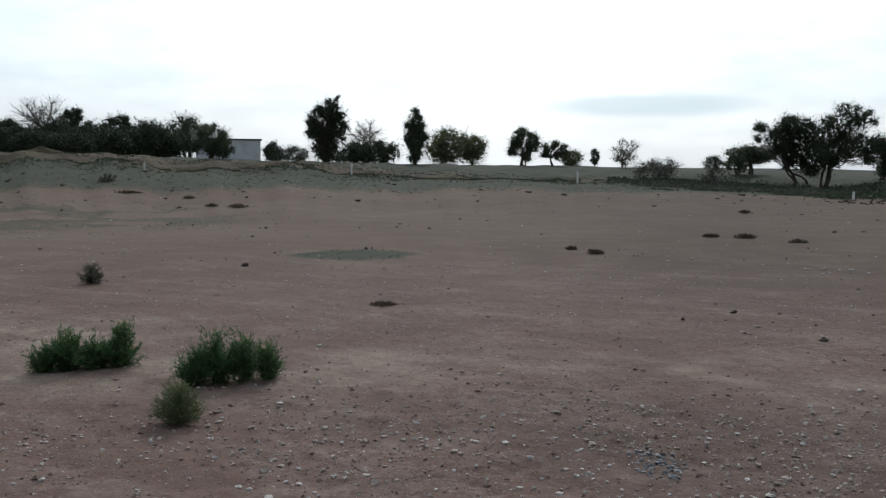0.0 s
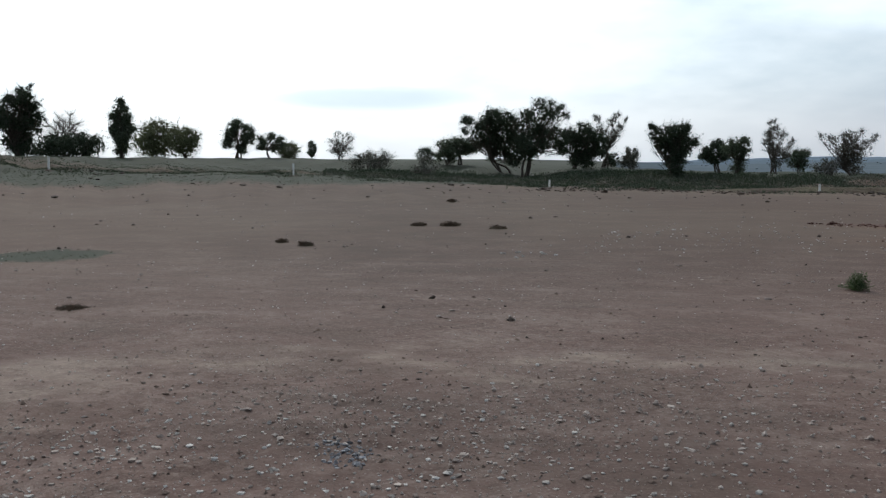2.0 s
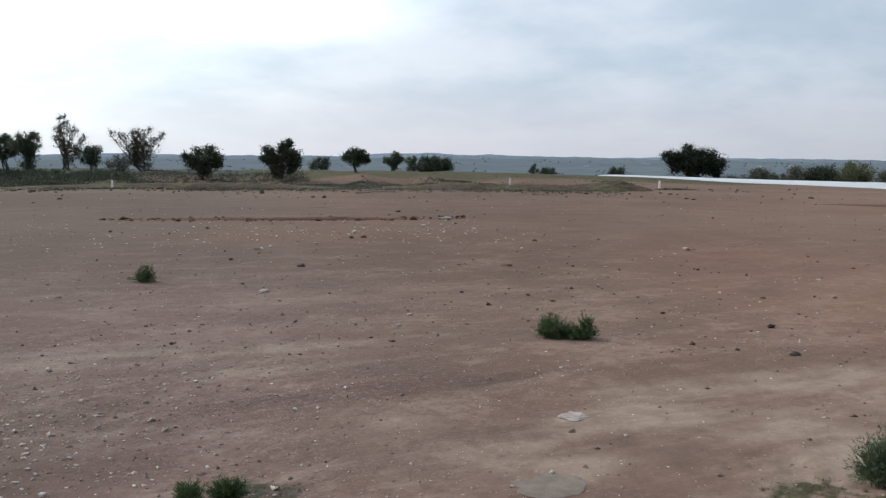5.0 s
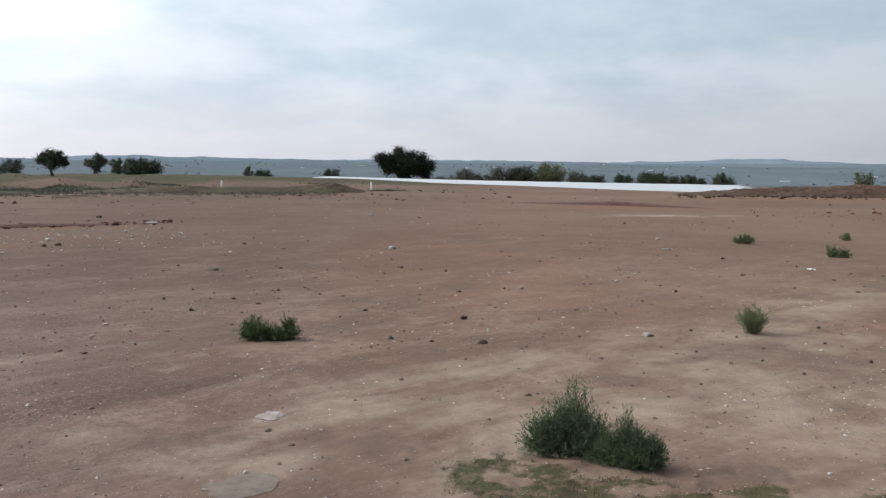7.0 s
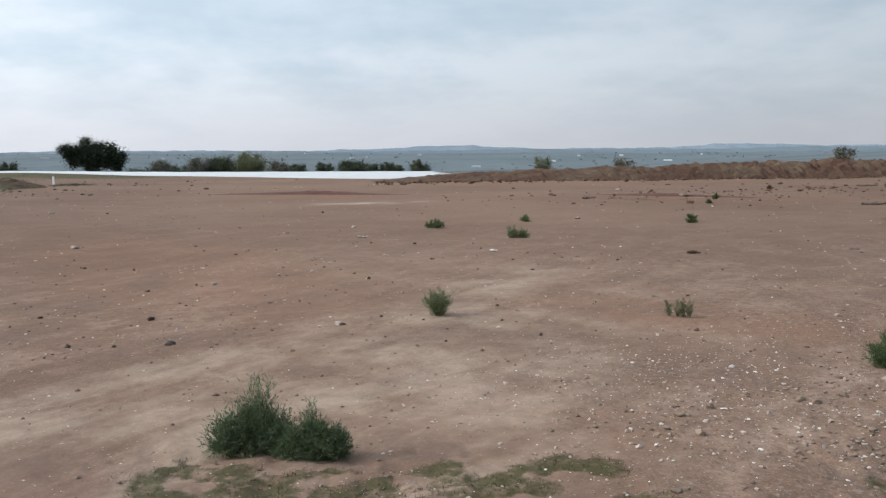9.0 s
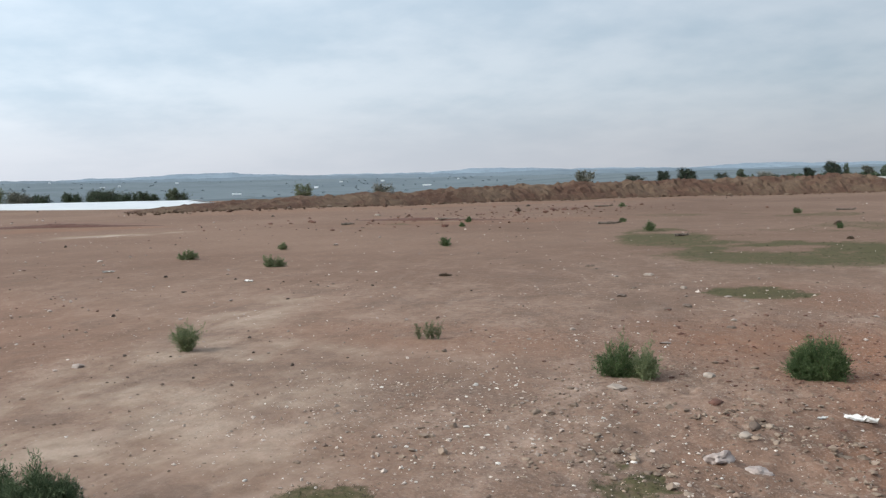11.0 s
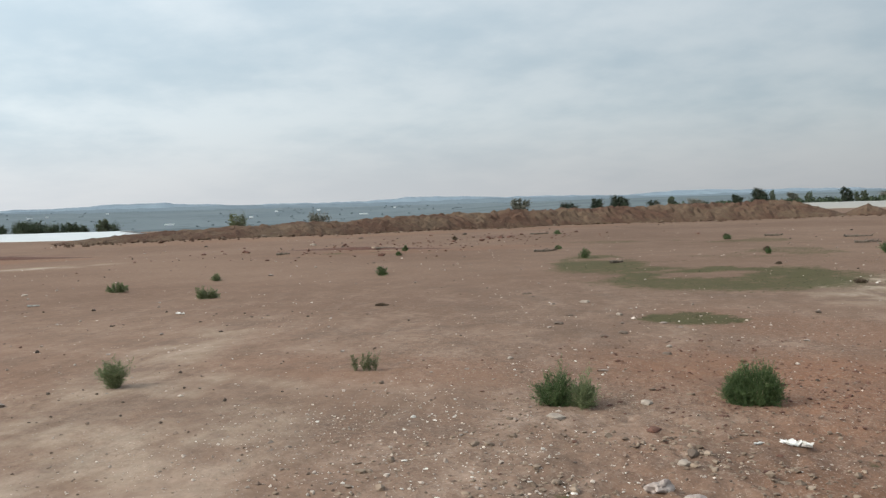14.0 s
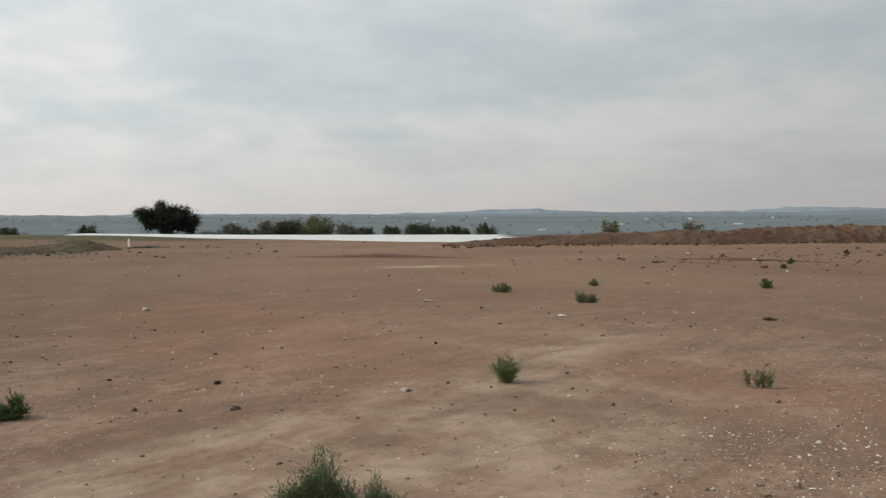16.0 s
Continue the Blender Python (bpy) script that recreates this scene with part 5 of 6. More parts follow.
rock(20.48, -2.98, 0.04, 160, CLOD, "dark crumbly clod on the open dirt", 0.4)
rock(26.25, 8.88, 0.20, 161, ROCK, "pale stone lying on the open dirt", 0.55)
rock(16.59, 5.04, 0.15, 162, ROCK, "pale stone lying on the open dirt", 0.55)
rock(18.47, 9.88, 0.10, 163, ROCK, "pale stone lying on the open dirt", 0.55)
rock(16.00, 6.93, 0.07, 164, CLOD, "dark crumbly clod on the open dirt", 0.4)
branch(44.30, 25.11, 1.53, 165)
branch(44.63, 23.11, 1.21, 166)
branch(44.36, 21.52, 1.07, 167)


# ---- heaped soil ----
def heap(name, line, tops, half, seed, words, mat, category="soil heap"):
    """A long heap of soil along a line of plan points, with its crest heights and half width."""
    line = np.array(line, float)
    run = np.concatenate([[0], np.cumsum(np.linalg.norm(np.diff(line, axis=0), axis=1))])
    step = min(0.22, half / 6)
    m = max(12, int(run[-1] / step))
    k = np.linspace(0, run[-1], m)
    cx, cy, top = np.interp(k, run, line[:, 0]), np.interp(k, run, line[:, 1]), np.interp(k, run, tops)
    way = unit(np.stack([np.gradient(cx), np.gradient(cy)], -1))
    n = 25
    v = np.linspace(-1, 1, n)
    pts = np.zeros((m, n, 3))
    crumbs = np.random.default_rng(seed).normal(size=(m, n)) * 0.05 * min(1.0, half / 2)
    for i in range(m):
        lumpy = 1 + 0.16 * noise.noise((k[i] * 0.35, seed, 0)) + 0.05 * noise.noise((k[i] * 1.3, seed, 4))
        wide = half * (0.75 + 0.25 * lumpy) * (0.4 + 0.6 * min(1, top[i] / (max(tops) * 0.5)))
        for j in range(n):
            x, y = cx[i] - way[i, 1] * v[j] * wide, cy[i] + way[i, 0] * v[j] * wide
            rise = max(0.0, 1 - abs(v[j]) ** 2.3)
            rough = noise.noise((x * 0.8, y * 0.8, seed)) * 0.10 + noise.noise((x * 2.3, y * 2.3, seed)) * 0.19 + noise.noise((x * 5.1, y * 5.1, seed)) * 0.17
            rough *= 1 - 0.55 * rise ** 3
            z = top[i] * lumpy * rise * (1 + rough) + top[i] * rough * 0.5 * rise ** 0.5
            pts[i, j] = x, y, float(ground_at(x, y)) + z * (1 + crumbs[i, j]) + 0.3 * crumbs[i, j] * top[i] * rise ** 0.5 - 0.05
    i, j = np.meshgrid(np.arange(m - 1), np.arange(n - 1), indexing="ij")
    s = Soup()
    s.lay(pts, np.stack([i * n + j, i * n + j + 1, (i + 1) * n + j + 1, (i + 1) * n + j], -1).reshape(-1, 4)[:, ::-1])
    ob = new(name, s.mesh(name, mat, False))
    return tagged(ob, words, category)


BERM = thing("soil_berm", 54.0, -30.0)
berm_body = heap("heaped_soil", [(49.0, 0.6), (49.6, -1.5), (50.5, -7), (52, -14), (54, -22), (54, -30), (52, -38), (50, -44), (48.5, -47)], [0.08, 0.30, 0.52, 0.72, 0.92, 0.98, 1.02, 1.05, 0.25], 2.6, 5, "rough tipped red-brown soil", BERM_SOIL, "")
berm_body.parent, berm_body.matrix_parent_inverse = BERM, BERM.matrix_world.inverted()
tagged(BERM, "long heaped berm of red-brown loose soil", "soil heap")
heap("soil_bank", [(38.5, 27.5), (41.5, 23.8), (44.0, 20.0), (45.3, 17.6), (46.0, 16.2)], [0.12, 0.34, 0.28, 0.5, 0.10], 1.5, 21, "low uneven bank of weedy brown soil beyond the plain", BANK_SOIL, "soil bank")
heap("soil_bank", [(26.0, 41.0), (30.5, 37.0), (34.5, 33.0), (37.5, 29.0)], [0.08, 0.26, 0.30, 0.08], 1.4, 23, "low rough bank of dark weedy soil below the trees", BANK_SOIL, "soil bank")
for first, last, top, seed in ((-30, -20, 0.26, 31), (-19, -9, 0.20, 32), (-8, 2, 0.14, 33), (4, 13, 0.13, 34)):
    heap("soil_bank", [(57.5 * math.sin(radians(a)), 57.5 * math.cos(radians(a))) for a in np.linspace(first, last, 7)], [0.06, top, top * 0.7, top * 1.15, top * 0.6, top, 0.06], 1.5, seed, "rough brown edge of the grassy bank", BANK_SOIL, "soil bank")
heap("soil_mound", [(-25.8, 57.2), (-24.6, 57.8), (-23.4, 58.4)], [0.1, 0.55, 0.1], 0.9, 35, "small heap of dark tipped soil on the bank", BANK_SOIL)
heap("soil_mound", [(48.6, -47.6), (47.6, -48.6), (46.4, -49.4)], [0.15, 0.72, 0.15], 1.3, 9, "small separate mound of brown soil", BERM_SOIL)
heap("furrow", [(15.6, 18.7), (17.5, 16.9), (19.5, 15.0), (21.5, 13.1)], [0.05, 0.11, 0.12, 0.05], 0.36, 12, "low red furrow of turned soil on the plain", RED_SOIL)
heap("furrow", [(22.8, 19.9), (23.6, 19.1), (24.3, 18.5)], [0.03, 0.07, 0.03], 0.34, 14, "short low ridge of turned soil", RED_SOIL)
heap("furrow", [(36.5, 6.5), (36.2, 2.5), (35.0, -1.0)], [0.05, 0.15, 0.05], 0.6, 17, "low reddish ridge of soil on the plain", RED_SOIL)
heap("furrow", [(33.5, -7.5), (32.0, -10.0), (30.5, -12.5)], [0.05, 0.14, 0.05], 0.6, 18, "low reddish ridge of soil near the berm", RED_SOIL)


# ---- white crop tunnels ----
def crop_tunnel(ax, ay, bx, by, half, rise, mat, words, group):
    """A long low film tunnel on hoops, from a to b, following the ground."""
    length = math.hypot(bx - ax, by - ay)
    ux, uy = (bx - ax) / length, (by - ay) / length
    root = thing("crop_tunnel", ax, ay)
    base = root.matrix_world.translation
    m, n = max(8, int(length / 2.5)), 13
    turn = np.linspace(0, np.pi, n)
    film = Soup()
    k = np.linspace(0, length, m)
    pts = np.zeros((m, n, 3))
    for i, d in enumerate(k):
        sag = 1 - 0.05 * (i % 2)
        gx, gy = ax + ux * d, ay + uy * d
        gz = base.z + (float(height(bx, by)) - base.z) * d / length
        for j, t in enumerate(turn):
            o = half * math.cos(t)
            pts[i, j] = gx - uy * o - base.x, gy + ux * o - base.y, gz + rise * sag * math.sin(t) ** 0.7 - base.z - 0.14
    i, j = np.meshgrid(np.arange(m - 1), np.arange(n - 1), indexing="ij")
    film.lay(pts, np.stack([i * n + j, i * n + j + 1, (i + 1) * n + j + 1, (i + 1) * n + j], -1).reshape(-1, 4))
    for end in (pts[0], pts[-1]):
        film.lay(end, [tuple(range(n))])
    part("film", film, mat, root)
    return tagged(root, words, "tunnel", group)


for row in range(4):
    crop_tunnel(65.6 + row * 6.4, -4.8 + row * 0.2, 79.0 + row * 6.3, 31.5 + row * 0.5, 2.75, 0.29, FILM, "long low white film crop tunnel beyond the plain", "white crop tunnels")
for row in range(8):
    d = 101 + row * 9
    crop_tunnel(d * math.sin(radians(131.2)), d * math.cos(radians(131.2)), d * math.sin(radians(150)), d * math.cos(radians(150)), 4.0, 0.5, FILM_OLD, "long low weathered pale film tunnel far off", "weathered crop tunnels")


# ---- buildings ----
def hut(x, y, wide, deep, tall, turn, words, wall_mat=PLASTER, roof_mat=ROOFING, name="building"):
    root = thing(name, x, y, turn=turn)

    def box(cx, cy, cz, sx, sy, sz):
        s = Soup()
        q = [(cx + i * sx / 2, cy + j * sy / 2, cz + k * sz / 2) for i in (-1, 1) for j in (-1, 1) for k in (-1, 1)]
        s.lay(q, [(0, 1, 3, 2), (4, 6, 7, 5), (0, 4, 5, 1), (2, 3, 7, 6), (0, 2, 6, 4), (1, 5, 7, 3)])
        return s

    t = 0.2
    for cx, cy, sx, sy in ((0, -deep / 2, wide, t), (0, deep / 2, wide, t), (-wide / 2 + t / 2, 0, t, deep - t), (wide / 2 - t / 2, 0, t, deep - t)):
        part("wall", box(cx, cy, tall / 2 - 0.3, sx, sy, tall + 0.6), wall_mat, root)
    part("roof", box(0, 0, tall + 0.1, wide + 0.4, deep + 0.4, 0.18), roof_mat, root)
    return tagged(root, words, "building")


hut(-29.0, 127.4, 8.4, 4.0, 3.15, 12, "low pale plastered building with flat dark roof behind the trees")
SHED = paint_material("pale_sheet_roof", (0.72, 0.73, 0.74, 1), (0.55, 0.56, 0.57, 1), 0.5, 0.1)


def slope_height(bearing, k):
    """Height of the far slopes by bearing; k: 0 at their foot, 1 at their crest."""
    top = np.interp(bearing, [30, 60, 80, 90, 110, 140], [-12, 0, -2, -7, -9, -9])
    return -30 + (top + 30) * np.interp(k, [0, 0.35, 0.7, 1.0], [0, 0.40, 0.76, 1.0])


def far_shed(bearing, k, wide, tall=2.6):
    """A pale shed on the far slopes; k: 0 at their foot, 1 at their crest."""
    distance = 2500 * (1 - 0.45 * (1 - k))
    x, y = distance * math.sin(radians(bearing)), distance * math.cos(radians(bearing))
    z = slope_height(bearing, k)
    ob = hut(x, y, wide, wide * 0.4, tall, -bearing, "long pale farm shed far off in the valley", SHED, SHED, "farm_shed")
    ob.location.z = float(z) + 0.4
    tagged(ob, group="farm sheds in the valley")


for bearing, k, wide in ((66.5, 0.62, 14), (70.0, 0.5, 40), (76.4, 0.78, 12), (78.1, 0.7, 16), (81.5, 0.62, 12), (84.6, 0.8, 14), (87.4, 0.66, 22),
                         (88.3, 0.72, 14), (91.5, 0.55, 10), (94.9, 0.42, 28), (99.6, 0.6, 20), (101.1, 0.55, 12), (103.6, 0.7, 14), (106.3, 0.62, 24), (108.2, 0.75, 14)):
    far_shed(bearing, min(0.95, k + 0.28 * math.sin(bearing * 2.7)), wide * (0.5 + 0.16 * math.sin(bearing * 5.1)), 2.0 + 0.7 * math.sin(bearing * 3.3))


# ---- uncountable things ----
def spread(rng, count, near, far, low=-34, high=146):
    """Places over the plain, as many per step of distance near by as far off."""
    r = near * (far / near) ** rng.random(count)
    a = np.radians(rng.uniform(low, high, count))
    return r * np.sin(a), r * np.cos(a)


ICO = bmesh.new()
bmesh.ops.create_icosphere(ICO, subdivisions=1, radius=1.0)
ICO_POINTS = np.array([v.co[:] for v in ICO.verts])
ICO_FACES = [[v.index for v in f.verts] for f in ICO.faces]
ICO.free()
OCTA_POINTS = np.array([(1, 0, 0), (0, 1, 0), (-1, 0, 0), (0, -1, 0), (0, 0, 1), (0, 0, -1)], float)
OCTA_FACES = [(0, 1, 4), (1, 2, 4), (2, 3, 4), (3, 0, 4), (1, 0, 5), (2, 1, 5), (3, 2, 5), (0, 3, 5)]


def stones(name, x, y, size, rng, mat, words, category, flat=(0.4, 0.8), shape=(ICO_POINTS, ICO_FACES)):
    n = len(x)
    pts = shape[0][None] * rng.uniform(0.55, 1.25, (n, len(shape[0]), 1)) + rng.normal(size=(n, len(shape[0]), 3)) * 0.12
    pts = pts * np.stack([rng.uniform(0.7, 1.3, n), rng.uniform(0.6, 1.1, n), rng.uniform(*flat, n)], -1)[:, None] * (size / 2)[:, None, None]
    a = rng.uniform(0, 2 * np.pi, n)
    c, s = np.cos(a)[:, None], np.sin(a)[:, None]
    pts = np.stack([pts[..., 0] * c - pts[..., 1] * s, pts[..., 0] * s + pts[..., 1] * c, pts[..., 2]], -1)
    pts += np.stack([x, y, ground_at(x, y) + size * 0.08], -1)[:, None]
    soup = Soup()
    soup.many(pts, shape[1])
    return tagged(new(name, soup.mesh(name, mat)), words, category, kind="stuff")


GREY_STONE = stone_material("blue_grey_stone", (0.035, 0.036, 0.041, 1), (0.36, 0.355, 0.365, 1), 0.8)
GRAVEL_SPOTS = [(1.16, 4.94)]


def drifts(x, y, scale, seed):
    """Gravel and clods lie in drifts: from about -1, none, to 1, thick."""
    return rumple(x, y, scale, 3, seed) * 1.5


def scatter_stones():
    rng = np.random.default_rng(101)
    x, y = spread(rng, 26500, 2.4, 15)
    keep = drifts(x, y, 0.6, 3.0) + rng.normal(size=len(x)) * 0.22 > 0.40 - 0.62 * grit_cover(x, y)
    x, y = x[keep], y[keep]
    stones("gravel", x, y, np.clip(rng.lognormal(-4.45, 0.48, len(x)), 0.007, 0.045), rng, GRAVEL, "small brown and grey gravel stones on brown dirt", "gravel", (0.4, 0.8), (OCTA_POINTS, OCTA_FACES))
    # a coarser drift of gravel to the north, another by the grass patches
    n = 6000
    x = np.concatenate([1.0 + rng.normal(size=n) * 1.9, 5.9 + rng.normal(size=n // 8) * 1.5])
    y = np.concatenate([5.2 + rng.normal(size=n) * 0.9, -2.6 + rng.normal(size=n // 8) * 0.8])
    keep = (np.hypot(x, y) > 2.0) & (drifts(x, y, 1.1, 8.0) + rng.normal(size=len(x)) * 0.3 > -0.15)
    x, y = x[keep], y[keep]
    stones("gravel", x, y, np.clip(rng.lognormal(-4.15, 0.5, len(x)), 0.009, 0.055), rng, GRAVEL, "coarse pale gravel drift on the dirt", "gravel", (0.4, 0.8))
    n = 1500
    x = np.concatenate([0.6 + rng.normal(size=n) * 2.0, 6.3 + rng.normal(size=n // 4) * 1.2])
    y = np.concatenate([5.0 + rng.normal(size=n) * 0.9, -2.9 + rng.normal(size=n // 4) * 0.8])
    n = len(x)
    stones("white_chips", x, y, np.clip(rng.lognormal(-4.0, 0.45, n) * np.where(y < 0, 0.68, 1.0), 0.008, 0.05), rng, CHIPS, "white chips of stone in the gravel", "gravel", (0.35, 0.7))
    # white chips over the whole plain, thicker in drifts
    x, y = spread(rng, 5200, 3.0, 34)
    bearing = np.degrees(np.arctan2(x, y))
    keep = drifts(x, y, 0.35, 21.0) + rng.normal(size=len(x)) * 0.35 > 0.18 + ease(bearing, 70, 92) * (0.25 + 0.3 * ease(np.hypot(x, y), 6, 11))
    x, y = x[keep], y[keep]
    stones("white_chips", x, y, np.clip(rng.lognormal(-4.35, 0.42, len(x)) * (0.8 + 0.06 * np.hypot(x, y)), 0.008, 0.10), rng, CHIPS, "white chips of stone strewn over the plain", "gravel", (0.3, 0.65))
    for c_x, c_y in GRAVEL_SPOTS:
        n = 110
        x, y = c_x + rng.normal(size=n) * 0.07, c_y + rng.normal(size=n) * 0.12
        stones("gravel_spill", x, y, np.clip(rng.lognormal(-3.7, 0.35, n), 0.012, 0.05), rng, GREY_STONE, "small spill of blue-grey crushed stone on the dirt", "gravel", (0.4, 0.8))
    x, y = spread(rng, 15000, 2.4, 18)
    keep = rng.random(len(x)) < grit_cover(x, y) * 0.8 + 0.5 * drifts(x, y, 0.8, 12.0)
    x, y = x[keep], y[keep]
    stones("soil_crumbs", x, y, np.clip(rng.lognormal(-4.15, 0.5, len(x)), 0.008, 0.05), rng, CRUMB, "brown crumbs of soil strewn over the dirt", "clods", (0.35, 0.7), (OCTA_POINTS, OCTA_FACES))
    # dark clods: singles and strings of them turned up along the tracks
    x, y = spread(rng, 3600, 8, 58)
    keep = drifts(x * 0.84 - y * 0.54, (x * 0.54 + y * 0.84) * 2.2, 0.16, 31.0) + rng.normal(size=len(x)) * 0.3 > 0.55
    x, y = x[keep], y[keep]
    stones("clods", x, y, np.clip(rng.lognormal(-3.95, 0.5, len(x)) * (0.8 + np.hypot(x, y) * 0.065), 0.014, 0.26), rng, DARK_CLOD, "dark soil clods strewn over the plain", "clods", (0.4, 0.85))
    x, y = spread(rng, 1500, 9, 45)
    stones("pale_stones", x, y, np.clip(rng.lognormal(-3.9, 0.45, len(x)) * (1 + np.hypot(x, y) * 0.045), 0.015, 0.17), rng, PEBBLE, "scattered pale stones on the plain", "stones", (0.3, 0.65))
    # white scraps in front of the red furrow
    n = 430
    k, o = rng.uniform(-1.0, 1.2, n), rng.normal(size=n) * 1.9
    x, y = 13.2 + k * 4.2 + o * 0.7, 14.4 - k * 3.6 + o * 0.7
    stones("white_stones", x, y, np.clip(rng.lognormal(-3.35, 0.5, n), 0.016, 0.13), rng, CHIPS, "white broken stones strewn before the furrow", "stones", (0.3, 0.65))
    # red clods broken from the furrow
    n = 420
    k = rng.random(n)
    x, y = 15.4 + 6.4 * k + rng.normal(size=n) * 0.3, 18.9 - 6.1 * k + rng.normal(size=n) * 0.3
    stones("furrow_clods", x, y, np.clip(rng.lognormal(-2.7, 0.5, n), 0.03, 0.22), rng, RED_SOIL, "red clods broken from the furrow", "clods", (0.4, 0.8))
    # a string of clods and stones along the northern foot of the bank
    n = 300
    a = np.radians(rng.uniform(22, 50, n))
    r = 46.5 + 1.3 * np.sin(a * 40) + rng.normal(size=n) * 0.9
    stones("bank_clods", r * np.sin(a), r * np.cos(a), np.clip(rng.lognormal(-1.9, 0.45, n), 0.07, 0.4), rng, CLOD, "clods and stones strung along the foot of the bank", "clods", (0.35, 0.75))
    # dark reddish stones on the open plain
    x, y = spread(rng, 420, 8, 30, 40, 92)
    stones("dark_stones", x, y, np.clip(rng.lognormal(-3.8, 0.5, len(x)) * (0.6 + np.hypot(x, y) * 0.03), 0.012, 0.14), rng, RED_SOIL, "dark reddish stones strewn over the plain", "stones", (0.3, 0.7))
    # loose stony soil in front of the red patch
    n = 3600
    x, y = 5.0 + rng.normal(size=n) * 1.2, -3.9 + rng.normal(size=n) * 1.1
    keep = np.array([noise.noise((a * 1.5, b * 1.5, 9)) for a, b in zip(x, y)]) > rng.normal(size=n) * 0.12 - 0.02
    x, y = x[keep], y[keep]
    n = len(x)
    stones("rubble", x, y, np.clip(rng.lognormal(-3.9, 0.55, n), 0.012, 0.085), rng, RUBBLE, "loose brown rubble and stones in red soil", "stones", (0.3, 0.65))
    n = 1300
    x, y = 6.3 + rng.normal(size=n) * 1.6, -6.2 + rng.normal(size=n) * 1.0
    stones("red_crumbs", x, y, np.clip(rng.lognormal(-3.8, 0.5, n), 0.010, 0.08), rng, RED_SOIL, "loose red crumbs of soil", "clods", (0.25, 0.5))
    # boulders and clods shed by the berm and along the bank's foot
    n = 1300
    y = rng.uniform(-48, 0.5, n)
    x = np.interp(-y, [1, 14, 24, 34, 48], [49.0, 51.4, 53.2, 52.6, 48.4]) - 1.9 + rng.normal(size=n) * 1.0
    fallen = stones("loose_soil", x, y, np.clip(rng.lognormal(-1.9, 0.45, n), 0.06, 0.45), rng, BERM_SOIL, "lumps of soil fallen from the berm", "")
    fallen.parent, fallen.matrix_parent_inverse = BERM, BERM.matrix_world.inverted()
    # turned-over red soil between the plain and the berm
    n = 260
    k = rng.random(n)
    x, y = 31.0 + 6 * k + rng.normal(size=n) * 2.2, -6.0 - 14 * k + rng.normal(size=n) * 2.5
    stones("red_clods", x, y, np.clip(rng.lognormal(-2.5, 0.55, n), 0.03, 0.32), rng, RED_SOIL, "red-brown clods of turned soil before the berm", "clods", (0.3, 0.7))
    n = 40
    y = rng.uniform(-46, -3, n)
    x = np.interp(-y, [1, 14, 24, 34, 48], [49.0, 51.4, 53.2, 52.6, 48.4]) - 2.6 + rng.normal(size=n) * 0.5
    stones("pale_rocks", x, y, np.clip(rng.lognormal(-1.9, 0.4, n), 0.08, 0.35), rng, RUBBLE, "pale rocks lying along the foot of the berm", "stones")
    n = 620
    a = np.radians(rng.uniform(-30, 80, n))
    r = 47 + rng.normal(size=n) * 6
    stones("bank_clods", r * np.sin(a), r * np.cos(a), np.clip(rng.lognormal(-2.25, 0.5, n), 0.05, 0.34), rng, DARK_CLOD, "dark clods and stones along the foot of the bank", "clods", (0.3, 0.6))


def blades(name, x, y, rng, long, wide, per, mat, words, upright=0.9):
    n = len(x)
    root = np.repeat(np.stack([x, y, ground_at(x, y) - 0.004], -1), per, 0)
    root[:, :2] += rng.normal(size=(n * per, 2)) * long * 0.5
    way = unit(rng.normal(size=(n * per, 3)) * (1, 1, 0.35) + (0, 0, upright))
    way[:, 2] = np.abs(way[:, 2])
    size = long * rng.uniform(0.45, 1.25, n * per)
    s = Soup()
    s.leaves(blades_at(rng, root, way, size, size * wide))
    return tagged(new(name, s.mesh(name, mat)), words, "grass", kind="stuff")


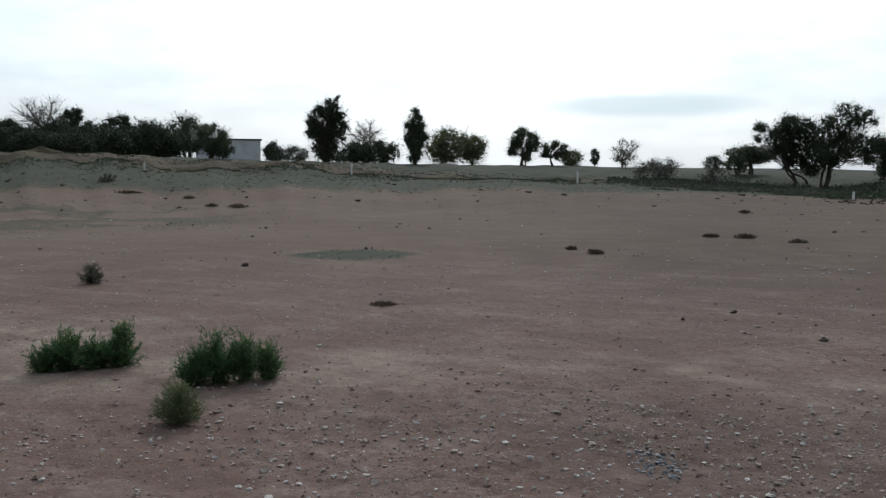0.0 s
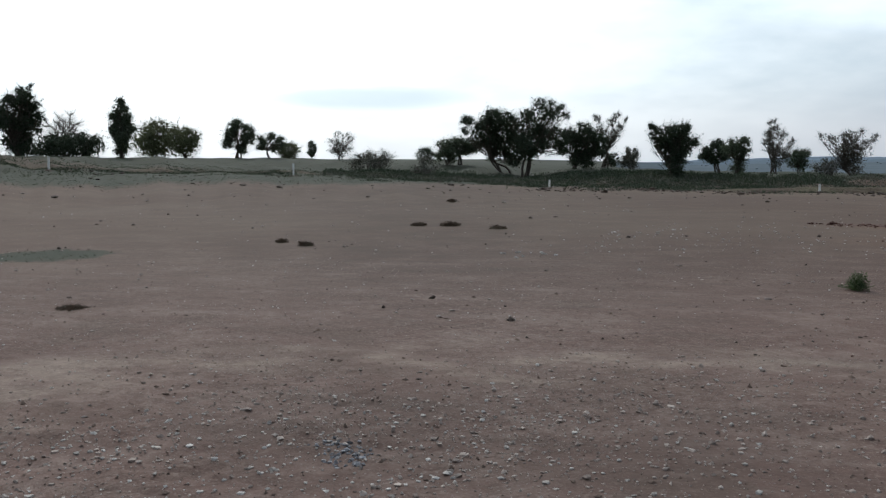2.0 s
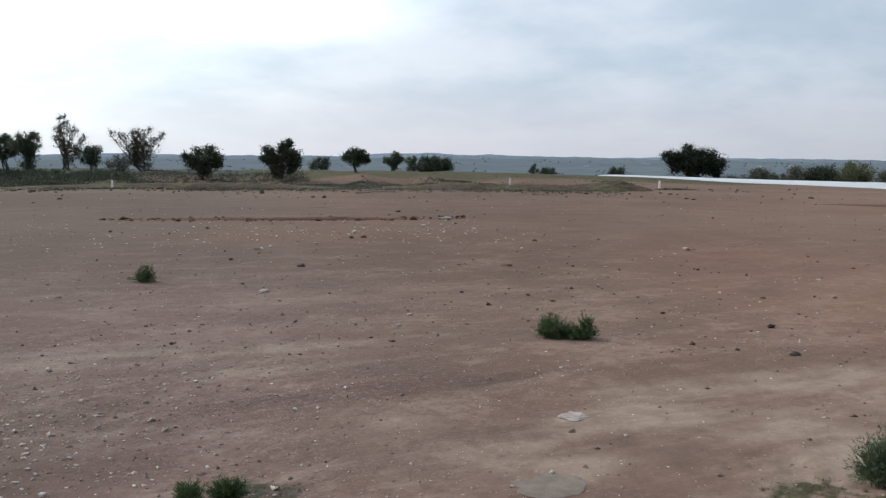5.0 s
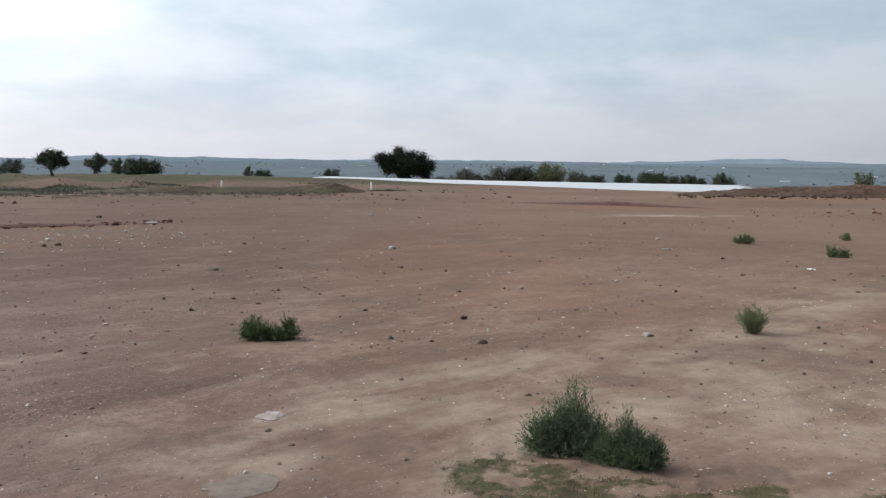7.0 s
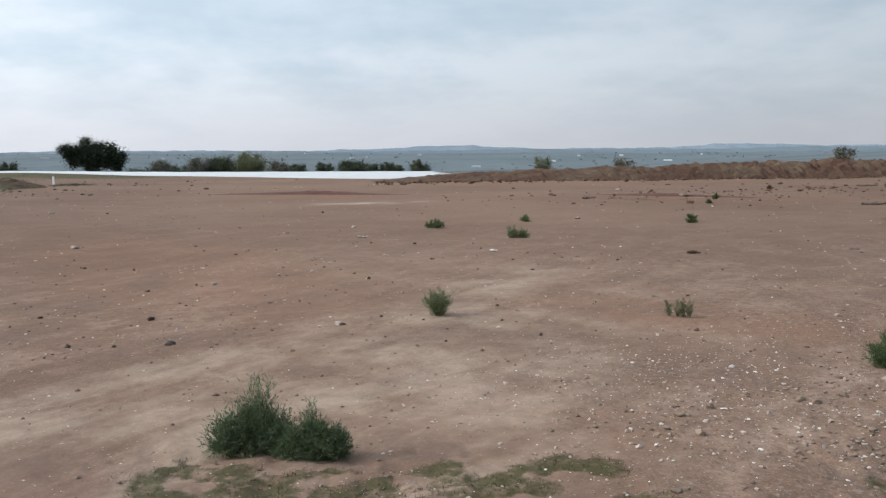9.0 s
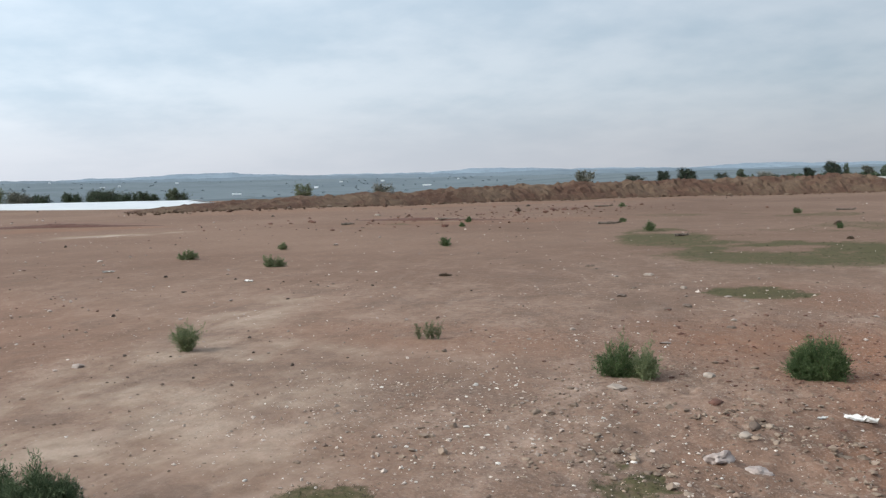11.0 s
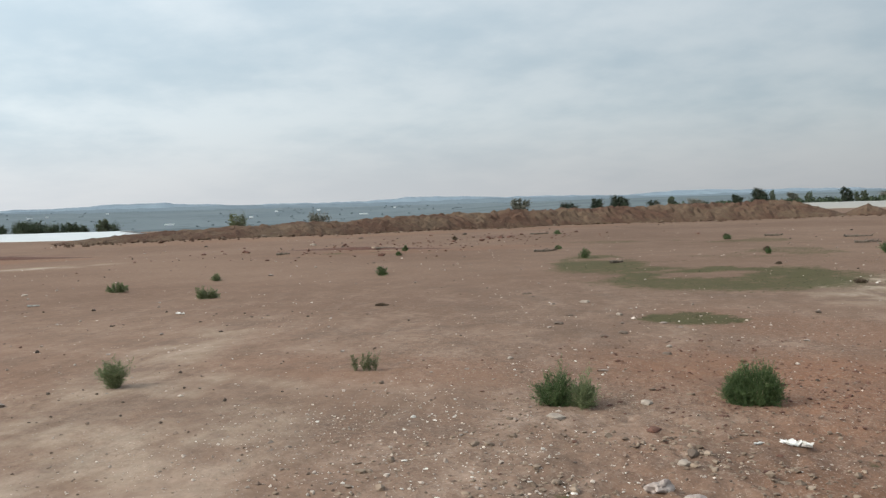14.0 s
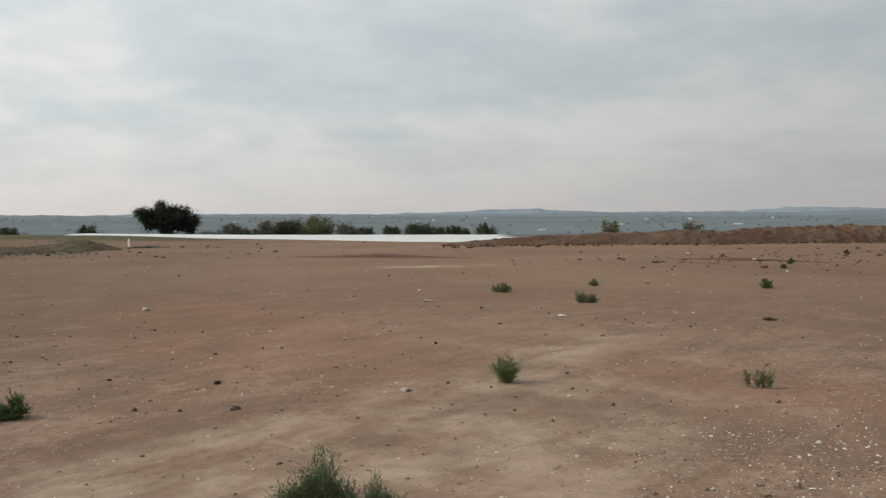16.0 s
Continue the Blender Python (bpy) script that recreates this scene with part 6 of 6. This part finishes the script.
def scatter_grass():
    rng = np.random.default_rng(202)

    def sown(count, near, far, seed, low=-34, high=146):
        x, y = spread(rng, count, near, far, low, high)
        patchy = np.array([noise.noise((a * 2.6 + seed, b * 2.6, 0)) for a, b in zip(x, y)]) * 0.5 + 0.5
        keep = grass_cover(x, y) * (0.45 + patchy) > rng.uniform(0.2, 1.0, count)
        return x[keep], y[keep]

    x, y = sown(80000, 2.6, 8, 1, 40, 146)
    blades("grass", x, y, rng, 0.024, 0.13, 5, PATCH_BLADE, "thin short green grass in patches on the dirt")
    x, y = sown(30000, 8, 34, 2)
    blades("grass", x, y, rng, 0.045, 0.16, 5, PATCH_BLADE, "sparse short green grass patches on the plain")
    x, y = sown(60000, 33, 78, 3, -34, 80)
    blades("verge_grass", x, y, rng, 0.055, 0.3, 3, GRASS_BLADE, "rough green grass on the verge and bank", 0.7)
    a = np.radians(rng.uniform(-30, 44, 9000))
    r = 58.5 + rng.normal(size=9000) * 4.0
    blades("dry_grass", r * np.sin(a), r * np.cos(a), rng, 0.13, 0.18, 5, GRASS_BLADE, "taller dry and green weeds along the bank", 1.0)
    a = np.radians(rng.uniform(10, 50, 3600))
    r = 58 + rng.normal(size=3600) * 2.6
    blades("bank_weeds", r * np.sin(a), r * np.cos(a), rng, 0.22, 0.2, 7, GREY_LEAF, "dark tangled weeds under the trees on the bank", 0.9)
    a = np.radians(rng.uniform(-31, 12, 5200))
    r = 57.0 + rng.normal(size=5200) * 1.7
    keep = rumple(r * np.sin(a), r * np.cos(a), 0.45, 3, 14.0) > -0.05
    a, r = a[keep], r[keep]
    blades("bank_weeds", r * np.sin(a), r * np.cos(a), rng, 0.17, 0.2, 6, DARK_LEAF, "dark low weeds along the edge of the bank", 0.7)
    # scrubby clumps along the foot and face of the bank
    c_a = 8 + 26 * rng.random(230) + 14 * np.abs(rng.normal(size=230))
    c_r = np.interp(c_a, [6, 20, 40, 68], [57, 56, 51, 50]) + rng.normal(size=230) * 3.0
    pick = rng.integers(0, 230, 26000)
    lump_size = rng.uniform(0.3, 1.0, 230)[pick]
    x = c_r[pick] * np.sin(np.radians(c_a[pick])) + rng.normal(size=26000) * lump_size
    y = c_r[pick] * np.cos(np.radians(c_a[pick])) + rng.normal(size=26000) * lump_size
    blades("bank_scrub", x, y, rng, 0.14, 0.22, 3, DARK_LEAF, "low dark scrub and weeds on the earthen bank", 0.8)
    a = np.radians(rng.uniform(44, 69, 3600))
    r = 48.5 + rng.normal(size=3600) * 2.2
    blades("dry_weeds", r * np.sin(a), r * np.cos(a), rng, 0.16, 0.2, 6, GREY_LEAF, "low dry weeds on the rough soil bank", 0.7)
    # undergrowth, thick and dark so that it also stands in for the trees' shadow
    a = np.radians(rng.uniform(10, 40, 7000))
    r = np.interp(np.degrees(a), [10, 28, 40], [62, 62, 57]) + rng.normal(size=7000) * 2.2
    blades("undergrowth", r * np.sin(a), r * np.cos(a), rng, 0.24, 0.25, 7, DARK_LEAF, "dark undergrowth below the thorn trees, doubling as their shade", 0.8)
    y = rng.uniform(-46, -3, 900)
    x = np.interp(-y, [1, 14, 24, 34, 48], [49.0, 51.4, 53.2, 52.6, 48.4]) + rng.normal(size=900) * 1.4
    x2 = x + 4.5
    blades("berm_weeds", x2, y, rng, 0.45, 0.14, 5, GREY_LEAF, "dry weeds growing behind the soil berm", 1.0)


def far_woods():
    """Trees, haze painted into their leaf colour, dotted over the land that falls away to the valley."""
    rng = np.random.default_rng(303)
    n = 1250
    bearing = rng.uniform(28, 140, n)
    k = rng.random(n) ** 1.2
    # trees gather in belts and copses
    keep = np.array([noise.noise((b * 0.28, q * 9, 7)) + 0.6 * noise.noise((b * 1.1, q * 26, 2)) for b, q in zip(bearing, k)]) > 0.16 + rng.normal(size=n) * 0.1
    bearing, k = bearing[keep], k[keep]
    n, a, r = len(k), np.radians(bearing), 2500 * (1 - 0.45 * (1 - k))
    x, y = r * np.sin(a), r * np.cos(a)
    z = slope_height(bearing, k)
    per = 22
    size = rng.uniform(1.0, 3.0, n)
    at = unit(rng.normal(size=(n, per, 3))) * (rng.random((n, per, 1)) ** 0.4) * (size[:, None, None] * (1.5, 1.5, 0.5))
    at += np.stack([x, y, z + size * 0.3], -1)[:, None]
    s = Soup()
    at = at.reshape(-1, 3)
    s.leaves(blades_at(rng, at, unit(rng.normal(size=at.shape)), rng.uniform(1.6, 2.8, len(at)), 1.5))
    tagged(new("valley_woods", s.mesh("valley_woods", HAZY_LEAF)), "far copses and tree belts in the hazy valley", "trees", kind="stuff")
    s = Soup()
    # a long low hedge behind the berm and the weathered tunnels
    n = 190
    a = np.radians(rng.uniform(125, 144, n))
    r = 178 + rng.normal(size=n) * 6
    x, y = r * np.sin(a), r * np.cos(a)
    z = height(x, y)
    size = rng.uniform(0.4, 0.85, n)
    at = unit(rng.normal(size=(n, 26, 3))) * (rng.random((n, 26, 1)) ** 0.4) * (size[:, None, None] * (1.2, 1.2, 0.8))
    at += np.stack([x, y, z + size * 0.75], -1)[:, None]
    at = at.reshape(-1, 3)
    s.leaves(blades_at(rng, at, unit(rng.normal(size=at.shape)), rng.uniform(0.35, 0.7, len(at)), 0.35))
    tagged(new("far_hedge", s.mesh("far_hedge", DARK_LEAF)), "long low dark hedge beyond the berm", "trees", kind="stuff")


far_woods()
scatter_grass()
scatter_stones()
